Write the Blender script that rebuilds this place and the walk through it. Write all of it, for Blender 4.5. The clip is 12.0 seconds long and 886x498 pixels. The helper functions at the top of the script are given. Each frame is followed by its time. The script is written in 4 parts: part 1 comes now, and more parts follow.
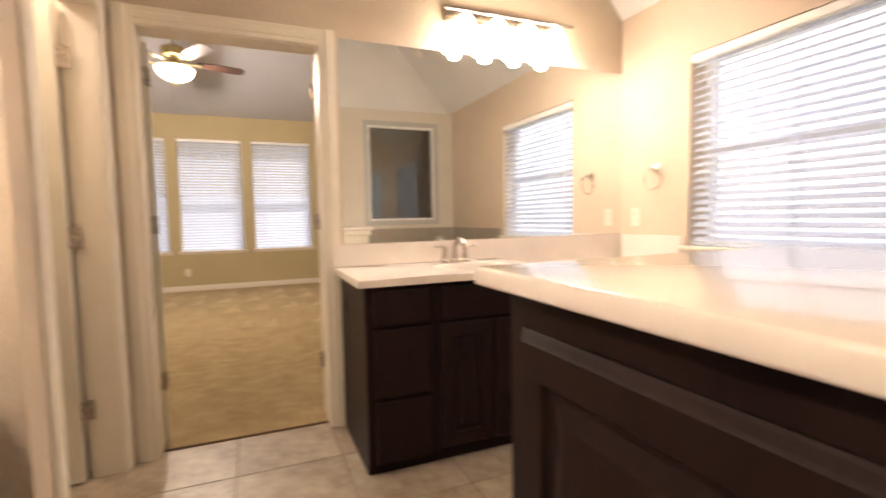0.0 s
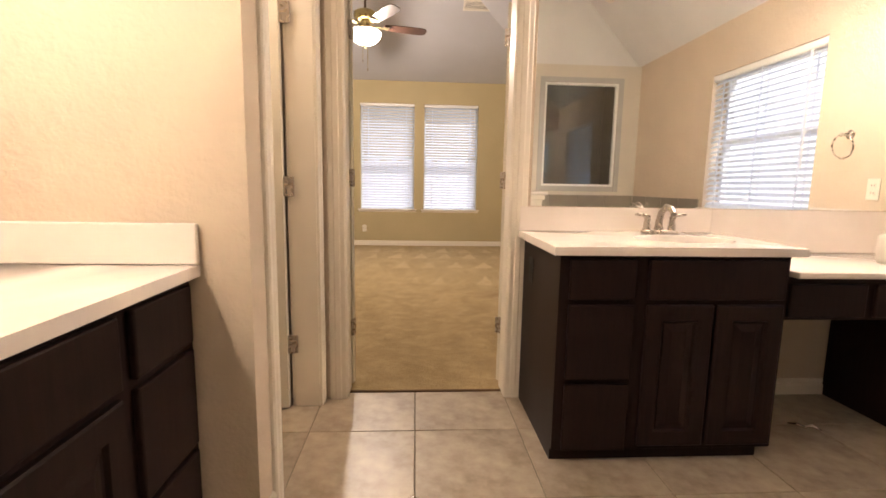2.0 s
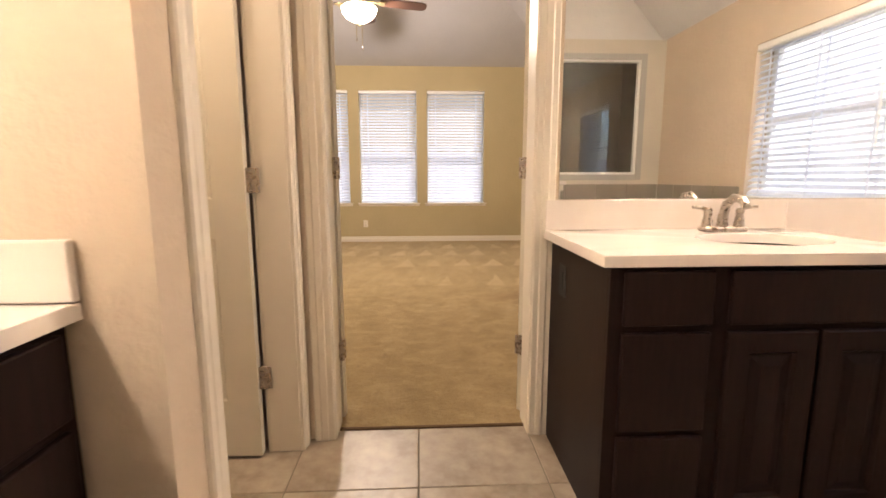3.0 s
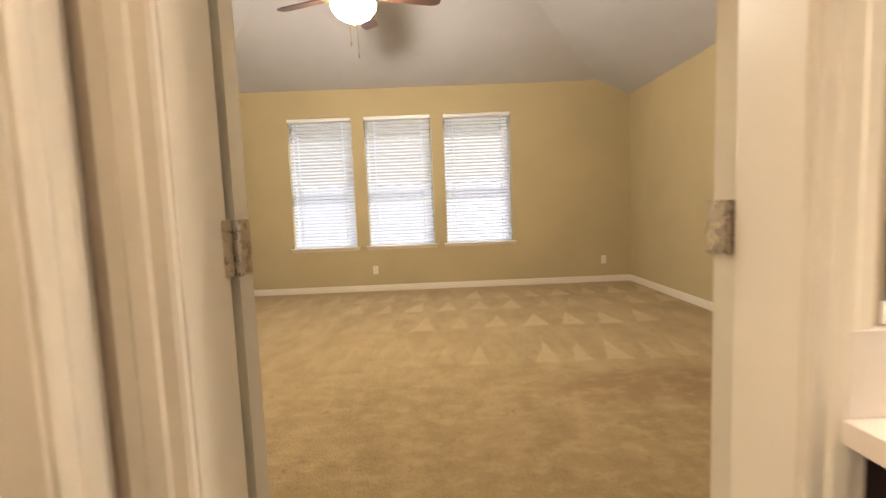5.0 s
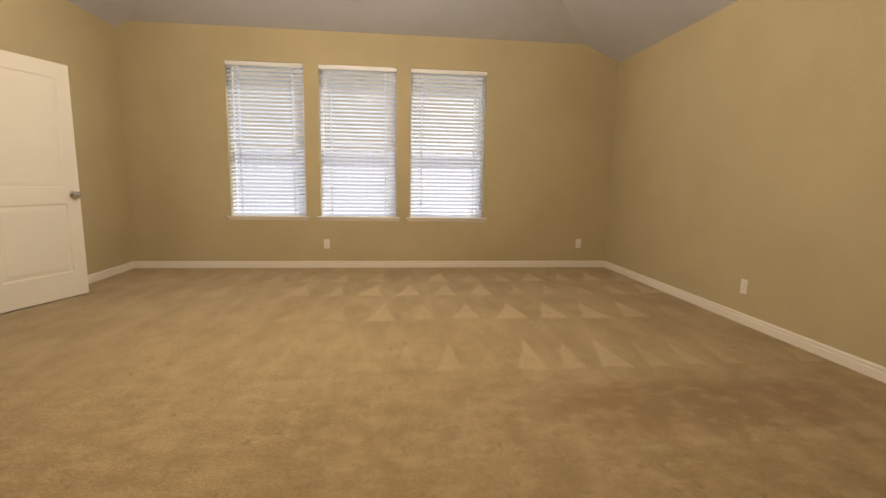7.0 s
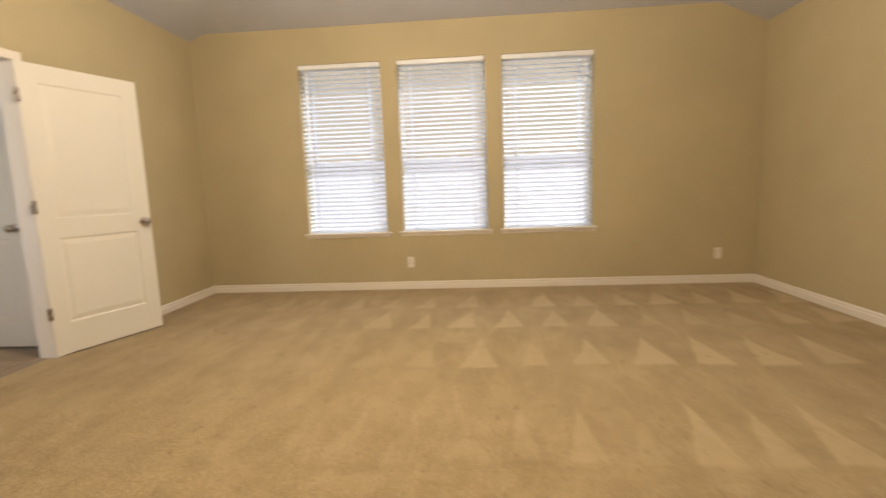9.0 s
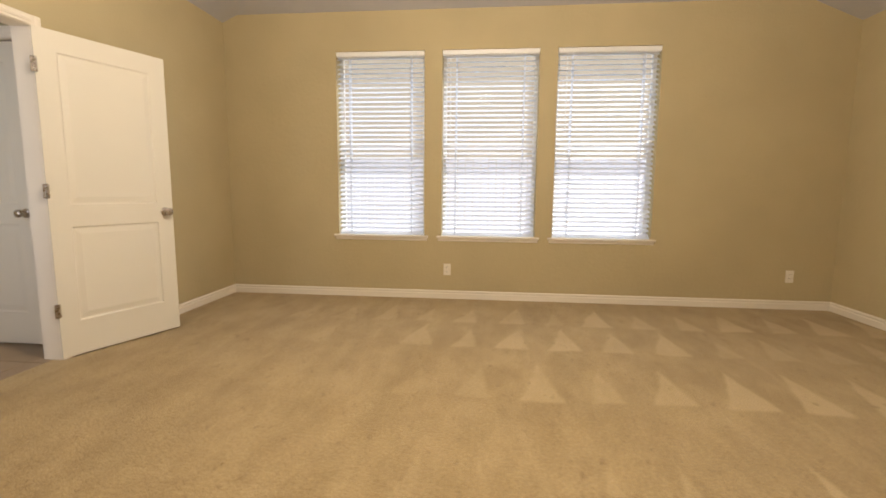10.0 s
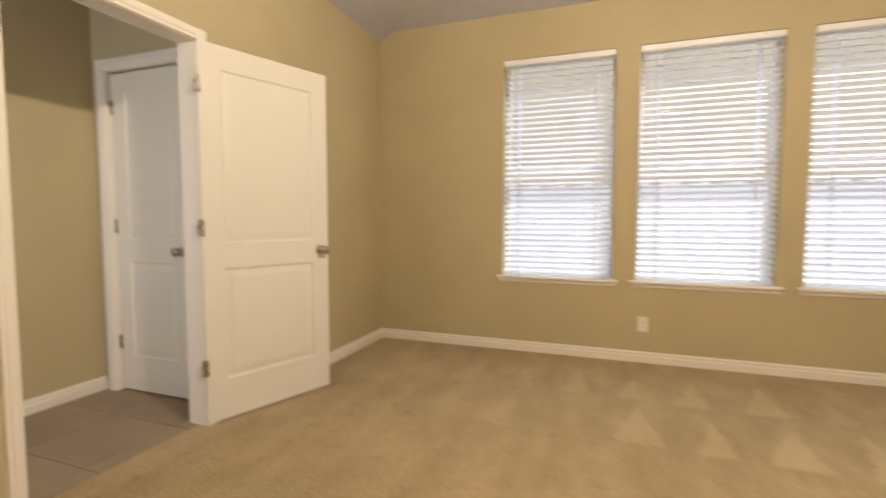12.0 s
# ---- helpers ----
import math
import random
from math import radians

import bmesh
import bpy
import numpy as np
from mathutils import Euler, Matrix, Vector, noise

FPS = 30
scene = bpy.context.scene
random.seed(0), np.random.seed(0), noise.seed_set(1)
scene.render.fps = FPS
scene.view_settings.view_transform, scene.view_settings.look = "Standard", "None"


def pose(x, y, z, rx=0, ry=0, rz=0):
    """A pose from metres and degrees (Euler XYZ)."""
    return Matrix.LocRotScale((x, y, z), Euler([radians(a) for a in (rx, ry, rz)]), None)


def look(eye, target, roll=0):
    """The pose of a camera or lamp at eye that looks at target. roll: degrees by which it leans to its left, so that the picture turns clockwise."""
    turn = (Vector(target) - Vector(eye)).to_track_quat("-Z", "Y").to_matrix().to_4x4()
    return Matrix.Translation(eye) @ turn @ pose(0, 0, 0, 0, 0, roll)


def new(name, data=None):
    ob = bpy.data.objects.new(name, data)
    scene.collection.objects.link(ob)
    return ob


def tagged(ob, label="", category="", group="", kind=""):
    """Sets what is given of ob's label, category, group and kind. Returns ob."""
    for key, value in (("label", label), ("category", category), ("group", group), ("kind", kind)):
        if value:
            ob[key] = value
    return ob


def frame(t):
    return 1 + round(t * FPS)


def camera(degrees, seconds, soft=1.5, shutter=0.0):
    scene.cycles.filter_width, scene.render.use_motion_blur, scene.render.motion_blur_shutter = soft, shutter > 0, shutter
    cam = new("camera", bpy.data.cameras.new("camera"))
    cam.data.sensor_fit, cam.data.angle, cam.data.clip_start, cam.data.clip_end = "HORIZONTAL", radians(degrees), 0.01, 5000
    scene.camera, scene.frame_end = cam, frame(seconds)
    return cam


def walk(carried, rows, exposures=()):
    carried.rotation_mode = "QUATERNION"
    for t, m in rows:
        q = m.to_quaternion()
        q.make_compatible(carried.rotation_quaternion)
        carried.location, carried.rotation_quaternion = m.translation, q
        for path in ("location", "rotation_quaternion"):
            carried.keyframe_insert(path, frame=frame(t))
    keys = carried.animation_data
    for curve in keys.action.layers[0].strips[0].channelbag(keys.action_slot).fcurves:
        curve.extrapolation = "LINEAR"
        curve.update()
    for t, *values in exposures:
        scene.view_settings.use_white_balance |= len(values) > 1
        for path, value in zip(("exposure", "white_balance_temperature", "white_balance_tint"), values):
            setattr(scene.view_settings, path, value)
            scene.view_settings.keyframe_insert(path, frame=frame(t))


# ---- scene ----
cam = camera(87.5, 12.0, 1.6, 0.5)
PATH = [
    (0, (0.069, -2.535, 1.105), (0.823, -0.687, 0.97), -1.1),
    (0.5, (0.042, -2.451, 1.096), (0.294, -0.468, 1.012), -1.9),
    (1, (0.048, -2.422, 1.091), (-0.016, -0.426, 0.975), 0.4),
    (1.5, (0.016, -2.378, 1.078), (0.03, -0.39, 0.863), 1.3),
    (2, (-0.053, -2.3, 1.066), (0.069, -0.322, 0.794), 1.0),
    (2.5, (-0.056, -2.122, 1.051), (0.058, -0.145, 0.77), -0.4),
    (3, (-0.031, -1.851, 1.059), (0.066, 0.124, 0.753), -0.1),
    (3.2, (-0.043, -1.765, 1.052), (0.066, 0.207, 0.733), -0.1),
    (4.8, (-0.043, -0.764, 1.146), (-0.029, 1.224, 0.924), -1.9),
    (5, (-0.061, -0.65, 1.147), (-0.034, 1.342, 0.968), -2.3),
    (5.2, (-0.08, -0.556, 1.159), (-0.035, 1.435, 0.973), -3.3),
    (5.4, (-0.09, -0.426, 1.165), (0.015, 1.563, 0.981), -3.2),
    (5.5, (-0.094, -0.371, 1.162), (0.007, 1.615, 0.953), -3.4),
    (5.6, (-0.096, -0.331, 1.15), (0.027, 1.656, 0.953), -3.4),
    (6, (-0.115, -0.029, 1.104), (-0.088, 1.959, 0.887), -1.9),
    (6.5, (-0.177, 0.056, 1.107), (-0.1, 2.034, 0.828), 1.1),
    (6.7, (-0.15, 0.027, 1.1), (0.076, 1.993, 0.809), 1.3),
    (8.3, (-0.093, 0.522, 1.122), (0.028, 2.498, 0.838), -1.6),
    (8.5, (-0.127, 0.618, 1.111), (-0.013, 2.598, 0.851), -1.3),
    (9, (-0.217, 0.879, 1.107), (-0.36, 2.856, 0.842), -2.1),
    (9.5, (-0.332, 1.152, 1.107), (-0.74, 3.101, 0.919), 1.6),
    (10, (-0.518, 1.261, 1.096), (-0.716, 3.235, 0.845), 0.5),
    (10.5, (-0.685, 1.321, 1.104), (-0.885, 3.298, 0.877), -1.5),
    (11, (-0.78, 1.464, 1.064), (-1.029, 3.429, 0.791), 1.0),
    (11.5, (-0.892, 1.735, 1.089), (-1.259, 3.687, 0.847), 1.5),
    (12, (-1.191, 1.991, 1.119), (-1.87, 3.867, 0.99), 0.1),
]
walk(cam, [(t, look(eye, target, roll)) for t, eye, target, roll in PATH],
     ((0.0, 1.10, 6500, 17), (2.0, 1.12, 6500, 17), (3.2, 1.26, 6500, 17), (4.8, 1.26, 6500, 10), (5.5, 1.2, 6500, 10), (6.2, 0.92, 6500, 10),
      (6.7, 0.90, 6500, 10), (8.3, 1.18, 6500, 10), (12.0, 1.18, 6500, 10)))

# ---- light ----
world = bpy.data.worlds.new("world")
scene.world = world
world.use_nodes = True
wn = world.node_tree
sky = wn.nodes.new("ShaderNodeTexSky")
sky.sky_type = "NISHITA"
sky.sun_disc = False
sky.sun_elevation = radians(60)
sky.sun_rotation = radians(26)
wn.nodes["Background"].inputs["Strength"].default_value = 0.15
wn.links.new(sky.outputs["Color"], wn.nodes["Background"].inputs["Color"])

SUN = new("sun", bpy.data.lights.new("sun", "SUN"))
SUN.data.energy, SUN.data.angle, SUN.data.color = 3.1, radians(0.5), (1, 0.97, 0.93)
SUN.matrix_world = look((0, 0, 20), (-0.22, -0.45, 20 - 0.866))


def point_lamp(name, at, watts, radius, color):
    ob = new(name, bpy.data.lights.new(name, "POINT"))
    ob.data.energy, ob.data.shadow_soft_size, ob.data.color = watts, radius, color
    ob.location = at
    return ob


WARM = (1.0, 0.84, 0.68)
VANITY = (1.0, 0.815, 0.715)
WINDOWS_N = ((-2.06, -1.175), (-1.004, -0.074), (0.092, 1.03))
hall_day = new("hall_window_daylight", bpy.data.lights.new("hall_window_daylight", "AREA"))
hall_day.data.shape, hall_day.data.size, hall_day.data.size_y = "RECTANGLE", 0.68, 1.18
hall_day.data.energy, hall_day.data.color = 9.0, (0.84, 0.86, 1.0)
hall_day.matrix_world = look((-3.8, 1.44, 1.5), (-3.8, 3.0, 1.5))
point_lamp("fan_bulb", (-0.592, 2.866, 2.60), 104, 0.05, WARM)
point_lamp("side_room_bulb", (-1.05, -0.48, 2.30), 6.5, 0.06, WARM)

# ---- materials ----
def nodes(name, color, rough=0.6, metal=0.0, spec=0.5):
    m = bpy.data.materials.new(name)
    m.use_nodes = True
    b = m.node_tree.nodes["Principled BSDF"]
    b.inputs["Base Color"].default_value = (*color, 1)
    b.inputs["Roughness"].default_value = rough
    b.inputs["Metallic"].default_value = metal
    b.inputs["Specular IOR Level"].default_value = spec
    return m, m.node_tree, b


def noise_tex(nt, scale, detail=4, stretch=None, rough=0.55):
    co = nt.nodes.new("ShaderNodeTexCoord")
    mp = nt.nodes.new("ShaderNodeMapping")
    if stretch:
        mp.inputs["Scale"].default_value = stretch
    nt.links.new(co.outputs["Object"], mp.inputs["Vector"])
    n = nt.nodes.new("ShaderNodeTexNoise")
    n.inputs["Scale"].default_value, n.inputs["Detail"].default_value, n.inputs["Roughness"].default_value = scale, detail, rough
    nt.links.new(mp.outputs["Vector"], n.inputs["Vector"])
    return n.outputs["Fac"]


def ramp(nt, fac, stops):
    r = nt.nodes.new("ShaderNodeValToRGB")
    while len(r.color_ramp.elements) < len(stops):
        r.color_ramp.elements.new(0.5)
    for e, (p, c) in zip(r.color_ramp.elements, stops):
        e.position, e.color = p, (*c, 1)
    nt.links.new(fac, r.inputs["Fac"])
    return r.outputs["Color"]


def mix(nt, fac, a, b, mode="MIX"):
    n = nt.nodes.new("ShaderNodeMix")
    n.data_type, n.blend_type = "RGBA", mode
    for sock, v in ((n.inputs[0], fac), (n.inputs[6], a), (n.inputs[7], b)):
        if isinstance(v, (int, float)):
            sock.default_value = v
        elif isinstance(v, tuple):
            sock.default_value = (*v, 1)
        else:
            nt.links.new(v, sock)
    return n.outputs[2]


def bump(nt, b, fac, strength, distance, prior=None):
    n = nt.nodes.new("ShaderNodeBump")
    n.inputs["Strength"].default_value, n.inputs["Distance"].default_value = strength, distance
    nt.links.new(fac, n.inputs["Height"])
    if prior:
        nt.links.new(prior, n.inputs["Normal"])
    nt.links.new(n.outputs["Normal"], b.inputs["Normal"])
    return n.outputs["Normal"]


def scaled(c, k):
    return tuple(min(1, v * k) for v in c)


def paint(name, color, rough=0.75, texture=0.5, scale=90, vary=0.05):
    m, nt, b = nodes(name, color, rough, 0, 0.35)
    big = noise_tex(nt, 1.3, 3)
    nt.links.new(ramp(nt, big, ((0.3, scaled(color, 1 - vary)), (0.7, scaled(color, 1 + vary)))), b.inputs["Base Color"])
    n1 = bump(nt, b, noise_tex(nt, scale, 3, None, 0.6), texture, 0.003)
    bump(nt, b, noise_tex(nt, scale * 0.28, 2), texture * 0.8, 0.006, n1)
    return m


M_WALL = paint("tan_wall_paint", (0.48, 0.402, 0.236), 0.8, 0.5)
M_BATH = paint("beige_wall_paint", (0.61, 0.512, 0.402), 0.8, 0.6)
M_BATH_PALE = paint("pale_gable_paint", (0.64, 0.595, 0.51), 0.85, 0.6)
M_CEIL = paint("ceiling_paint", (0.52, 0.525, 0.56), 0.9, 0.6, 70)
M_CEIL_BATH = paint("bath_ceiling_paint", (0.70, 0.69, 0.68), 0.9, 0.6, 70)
M_TRIM = paint("trim_white_paint", (0.78, 0.725, 0.625), 0.42, 0.06, 25, 0.02)
M_DOOR = paint("door_white_paint", (0.74, 0.70, 0.595), 0.4, 0.08, 40, 0.02)
M_PLASTIC = nodes("white_plastic", (0.76, 0.72, 0.63), 0.35)[0]
M_DARK = nodes("dark_slot", (0.02, 0.02, 0.02), 0.7)[0]
M_VINYL = nodes("window_vinyl", (0.82, 0.82, 0.80), 0.4)[0]
M_CORD = nodes("blind_cord", (0.85, 0.85, 0.82), 0.8)[0]


def slat_mat():
    m, nt, b = nodes("blind_slat_white", (0.84, 0.85, 0.87), 0.45)
    t = nt.nodes.new("ShaderNodeBsdfTranslucent")
    t.inputs["Color"].default_value = (0.86, 0.90, 0.97, 1)
    s = nt.nodes.new("ShaderNodeMixShader")
    s.inputs[0].default_value = 0.60
    nt.links.new(b.outputs[0], s.inputs[1])
    nt.links.new(t.outputs[0], s.inputs[2])
    nt.links.new(s.outputs[0], nt.nodes["Material Output"].inputs["Surface"])
    return m


M_SLAT = slat_mat()


def metal(name, color, rough):
    m, nt, b = nodes(name, color, rough, 1.0)
    f = noise_tex(nt, 60, 3)
    nt.links.new(ramp(nt, f, ((0.3, (rough * 0.7,) * 3), (0.7, (rough * 1.4,) * 3))), b.inputs["Roughness"])
    return m


M_NICKEL = metal("satin_nickel", (0.46, 0.41, 0.355), 0.28)
M_CHROME = metal("brushed_chrome", (0.72, 0.70, 0.67), 0.16)
M_BRASS = metal("antique_brass", (0.50, 0.41, 0.20), 0.3)
M_BRONZE = metal("antique_bronze", (0.16, 0.12, 0.085), 0.4)


def wood(name, dark, light, rough=0.42, axis=(14, 14, 1.2), spec=0.5):
    m, nt, b = nodes(name, dark, rough, 0.0, spec)
    g = noise_tex(nt, 5, 6, axis, 0.65)
    c = ramp(nt, g, ((0.3, dark), (0.75, light)))
    big = noise_tex(nt, 1.7, 2)
    nt.links.new(mix(nt, ramp(nt, big, ((0.35, (0.75,) * 3), (0.7, (1, 1, 1)))), tuple(v * 0.75 for v in dark), c), b.inputs["Base Color"])
    bump(nt, b, g, 0.12, 0.002)
    return m


M_ESPRESSO = wood("espresso_wood", (0.0125, 0.0066, 0.0058), (0.0225, 0.0112, 0.0090), 0.50, (14, 14, 1.2), 0.13)
M_BLADE = wood("fan_blade_wood", (0.024, 0.011, 0.007), (0.055, 0.025, 0.015), 0.45)


def marble():
    m, nt, b = nodes("cultured_marble", (0.84, 0.77, 0.71), 0.07)
    f = noise_tex(nt, 3.2, 5)
    nt.links.new(ramp(nt, f, ((0.35, (0.75, 0.69, 0.635)), (0.65, (0.81, 0.75, 0.70)))), b.inputs["Base Color"])
    return m


M_MARBLE = marble()


def floor_tile():
    m, nt, b = nodes("beige_floor_tile", (0.42, 0.36, 0.28), 0.38)
    info = nt.nodes.new("ShaderNodeObjectInfo")
    f = noise_tex(nt, 3.5, 7, None, 0.62)
    f2 = noise_tex(nt, 14, 5)
    c = ramp(nt, f, ((0.3, (0.20, 0.155, 0.11)), (0.48, (0.36, 0.295, 0.22)), (0.72, (0.49, 0.42, 0.325))))
    c = mix(nt, 0.25, c, ramp(nt, f2, ((0.35, (0.25, 0.195, 0.14)), (0.65, (0.50, 0.43, 0.335)))))
    c = mix(nt, 1.0, c, ramp(nt, info.outputs["Random"], ((0.0, (0.9, 0.9, 0.9)), (1.0, (1.0, 1.0, 1.0)))), "MULTIPLY")
    nt.links.new(c, b.inputs["Base Color"])
    bump(nt, b, f2, 0.15, 0.003)
    return m


M_TILE = floor_tile()
M_HALLTILE = paint("hall_brown_tile", (0.29, 0.215, 0.14), 0.5, 0.2, 30, 0.25)
M_GROUT = paint("tile_grout", (0.22, 0.185, 0.14), 0.9, 0.4, 120)
M_WALLTILE = paint("taupe_wall_tile", (0.30, 0.27, 0.225), 0.35, 0.12, 30, 0.12)


def carpet():
    m, nt, b = nodes("tan_carpet", (0.42, 0.30, 0.18), 0.95, 0, 0.1)
    co = nt.nodes.new("ShaderNodeTexCoord")
    fine = noise_tex(nt, 260, 2)
    tuft = noise_tex(nt, 60, 4, None, 0.7)
    patch = noise_tex(nt, 1.6, 4, None, 0.6)
    lane = nt.nodes.new("ShaderNodeTexWave")
    lane.wave_type, lane.bands_direction, lane.wave_profile = "BANDS", "X", "TRI"
    lane.inputs["Scale"].default_value, lane.inputs["Distortion"].default_value = 0.62, 1.1
    lane.inputs["Detail"].default_value, lane.inputs["Detail Scale"].default_value = 2.0, 1.2
    nt.links.new(co.outputs["Object"], lane.inputs["Vector"])
    c = ramp(nt, patch, ((0.34, (0.37, 0.275, 0.138)), (0.68, (0.53, 0.415, 0.235))))
    c = mix(nt, 0.22, c, ramp(nt, lane.outputs["Fac"], ((0.35, (0.37, 0.28, 0.165)), (0.6, (0.48, 0.365, 0.23)))))
    sep = nt.nodes.new("ShaderNodeSeparateXYZ")
    wob = nt.nodes.new("ShaderNodeTexNoise")
    wob.inputs["Scale"].default_value, wob.inputs["Detail"].default_value = 1.6, 3
    nt.links.new(co.outputs["Object"], wob.inputs["Vector"])
    shift = nt.nodes.new("ShaderNodeVectorMath")
    shift.operation = "MULTIPLY_ADD"
    shift.inputs[1].default_value = (0.14, 0.14, 0)
    nt.links.new(wob.outputs["Color"], shift.inputs[0])
    nt.links.new(co.outputs["Object"], shift.inputs[2])
    nt.links.new(shift.outputs[0], sep.inputs[0])

    def calc(op, *args):
        n = nt.nodes.new("ShaderNodeMath")
        n.operation = op
        for s, v in zip(n.inputs, args):
            if isinstance(v, (int, float)):
                s.default_value = v
            else:
                nt.links.new(v, s)
        return n.outputs[0]

    def clamp01(v):
        return calc("MINIMUM", calc("MAXIMUM", v, 0.0), 1.0)

    def step(y):
        return calc("GREATER_THAN", sep.outputs["Y"], y + 0.07)
    # rows of vacuum marks: triangles with their base near the doorway side and their tip further on
    r1, r2, r3, r4 = step(2.60), step(3.61), step(4.40), step(5.02)
    base = calc("ADD", calc("ADD", calc("MULTIPLY_ADD", r1, 0.85, 1.75), calc("MULTIPLY", r2, 1.01)), calc("ADD", calc("MULTIPLY", r3, 0.79), calc("MULTIPLY", r4, 0.62)))
    v = calc("DIVIDE", calc("SUBTRACT", calc("SUBTRACT", sep.outputs["Y"], 0.07), base), 0.60)
    pitch = calc("MULTIPLY_ADD", r2, 0.098, 0.262)
    centre = calc("ADD", calc("MULTIPLY_ADD", r2, -0.08, 0.27), calc("MULTIPLY", r3, -0.10))
    u = calc("ADD", calc("DIVIDE", calc("SUBTRACT", calc("MULTIPLY_ADD", v, -0.07, sep.outputs["X"]), centre), pitch), 0.5)
    jit = nt.nodes.new("ShaderNodeTexWhiteNoise")
    jit.noise_dimensions = "1D"
    nt.links.new(calc("MULTIPLY_ADD", base, 7.3, calc("FLOOR", u)), jit.inputs["W"])
    side = calc("MULTIPLY", calc("ABSOLUTE", calc("SUBTRACT", calc("FRACT", u), 0.5)), 2.6)
    top = calc("MULTIPLY_ADD", jit.outputs["Value"], 0.30, 0.72)
    marks = clamp01(calc("MULTIPLY", calc("SUBTRACT", calc("SUBTRACT", top, v), side), 5.0))
    marks = calc("MULTIPLY", marks, calc("MULTIPLY", clamp01(calc("MULTIPLY", v, 20.0)), calc("MULTIPLY_ADD", jit.outputs["Value"], 0.6, 0.45)))
    # the marks are clear on the far right of the room and trodden out towards the doorway
    clear = clamp01(calc("ADD", 0.74, calc("ADD", calc("MULTIPLY", sep.outputs["X"], 0.42), calc("MULTIPLY", calc("SUBTRACT", sep.outputs["Y"], 3.4), 0.30))))
    marks = calc("MULTIPLY", marks, calc("MULTIPLY", clear, ramp(nt, noise_tex(nt, 1.1, 3), ((0.30, (0.45,) * 3), (0.52, (1, 1, 1))))))
    c = mix(nt, 0.40, c, ramp(nt, tuft, ((0.32, (0.25, 0.18, 0.088)), (0.68, (0.64, 0.505, 0.31)))))
    streak = noise_tex(nt, 5.5, 4, (1.0, 0.38, 1.0), 0.65)
    c = mix(nt, 0.20, c, ramp(nt, streak, ((0.40, (0.25, 0.185, 0.09)), (0.62, (0.55, 0.44, 0.265)))))
    c = mix(nt, calc("MULTIPLY", clamp01(marks), 0.52), c, (0.68, 0.555, 0.35))
    # a band brushed the other way, darker and redder
    bx = calc("DIVIDE", calc("SUBTRACT", sep.outputs["X"], 1.55), 1.05)
    by = calc("DIVIDE", calc("SUBTRACT", sep.outputs["Y"], 2.20), 0.34)
    band = clamp01(calc("MULTIPLY", calc("SUBTRACT", 1.0, calc("ADD", calc("MULTIPLY", bx, bx), calc("MULTIPLY", by, by))), 1.6))
    c = mix(nt, calc("MULTIPLY", band, 0.55), c, (0.27, 0.162, 0.080))
    # trodden warm brown ground near the doorway
    c = mix(nt, calc("MULTIPLY", clamp01(calc("MULTIPLY", calc("SUBTRACT", 2.75, sep.outputs["Y"]), 0.9)), 0.24), c, (0.38, 0.265, 0.13))
    scuff = noise_tex(nt, 9, 5, (0.7, 1.0, 1.0), 0.7)
    worn = clamp01(calc("MULTIPLY", calc("SUBTRACT", 3.3, sep.outputs["Y"]), 0.8))
    c = mix(nt, calc("MULTIPLY", worn, ramp(nt, scuff, ((0.50, (0, 0, 0)), (0.62, (0.42,) * 3)))), c, (0.58, 0.46, 0.28))
    c = mix(nt, calc("MULTIPLY", worn, ramp(nt, scuff, ((0.35, (0.32,) * 3), (0.46, (0, 0, 0))))), c, (0.27, 0.195, 0.10))
    clump = noise_tex(nt, 17, 5, (1.0, 0.6, 1.0), 0.7)
    c = mix(nt, ramp(nt, clump, ((0.59, (0, 0, 0)), (0.70, (0.55,) * 3))), c, (0.215, 0.148, 0.072))
    c = mix(nt, 1.0, c, (1.0, 0.965, 0.86), "MULTIPLY")
    nt.links.new(c, b.inputs["Base Color"])
    b.inputs["Sheen Weight"].default_value = 0.15
    n1 = bump(nt, b, tuft, 1.0, 0.014)
    bump(nt, b, fine, 0.5, 0.004, n1)
    return m


M_CARPET = carpet()


def emit(name, color, strength, base=(0.9, 0.85, 0.75)):
    m, nt, b = nodes(name, base, 0.3)
    b.inputs["Emission Color"].default_value = (*color, 1)
    b.inputs["Emission Strength"].default_value = strength
    return m


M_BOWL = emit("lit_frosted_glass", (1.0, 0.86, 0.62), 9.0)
M_SHADE = emit("lit_opal_shade", (1.0, 0.86, 0.62), 14.0)


def thin_pane(name, share):
    """Thin glass: mostly clear, with a plain mirror share."""
    m, nt, b = nodes(name, (0.9, 0.95, 0.95), 0.01, 1.0)
    t = nt.nodes.new("ShaderNodeBsdfTransparent")
    k = nt.nodes.new("ShaderNodeMixShader")
    k.inputs[0].default_value = share
    nt.links.new(t.outputs[0], k.inputs[1])
    nt.links.new(b.outputs[0], k.inputs[2])
    nt.links.new(k.outputs[0], nt.nodes["Material Output"].inputs["Surface"])
    return m


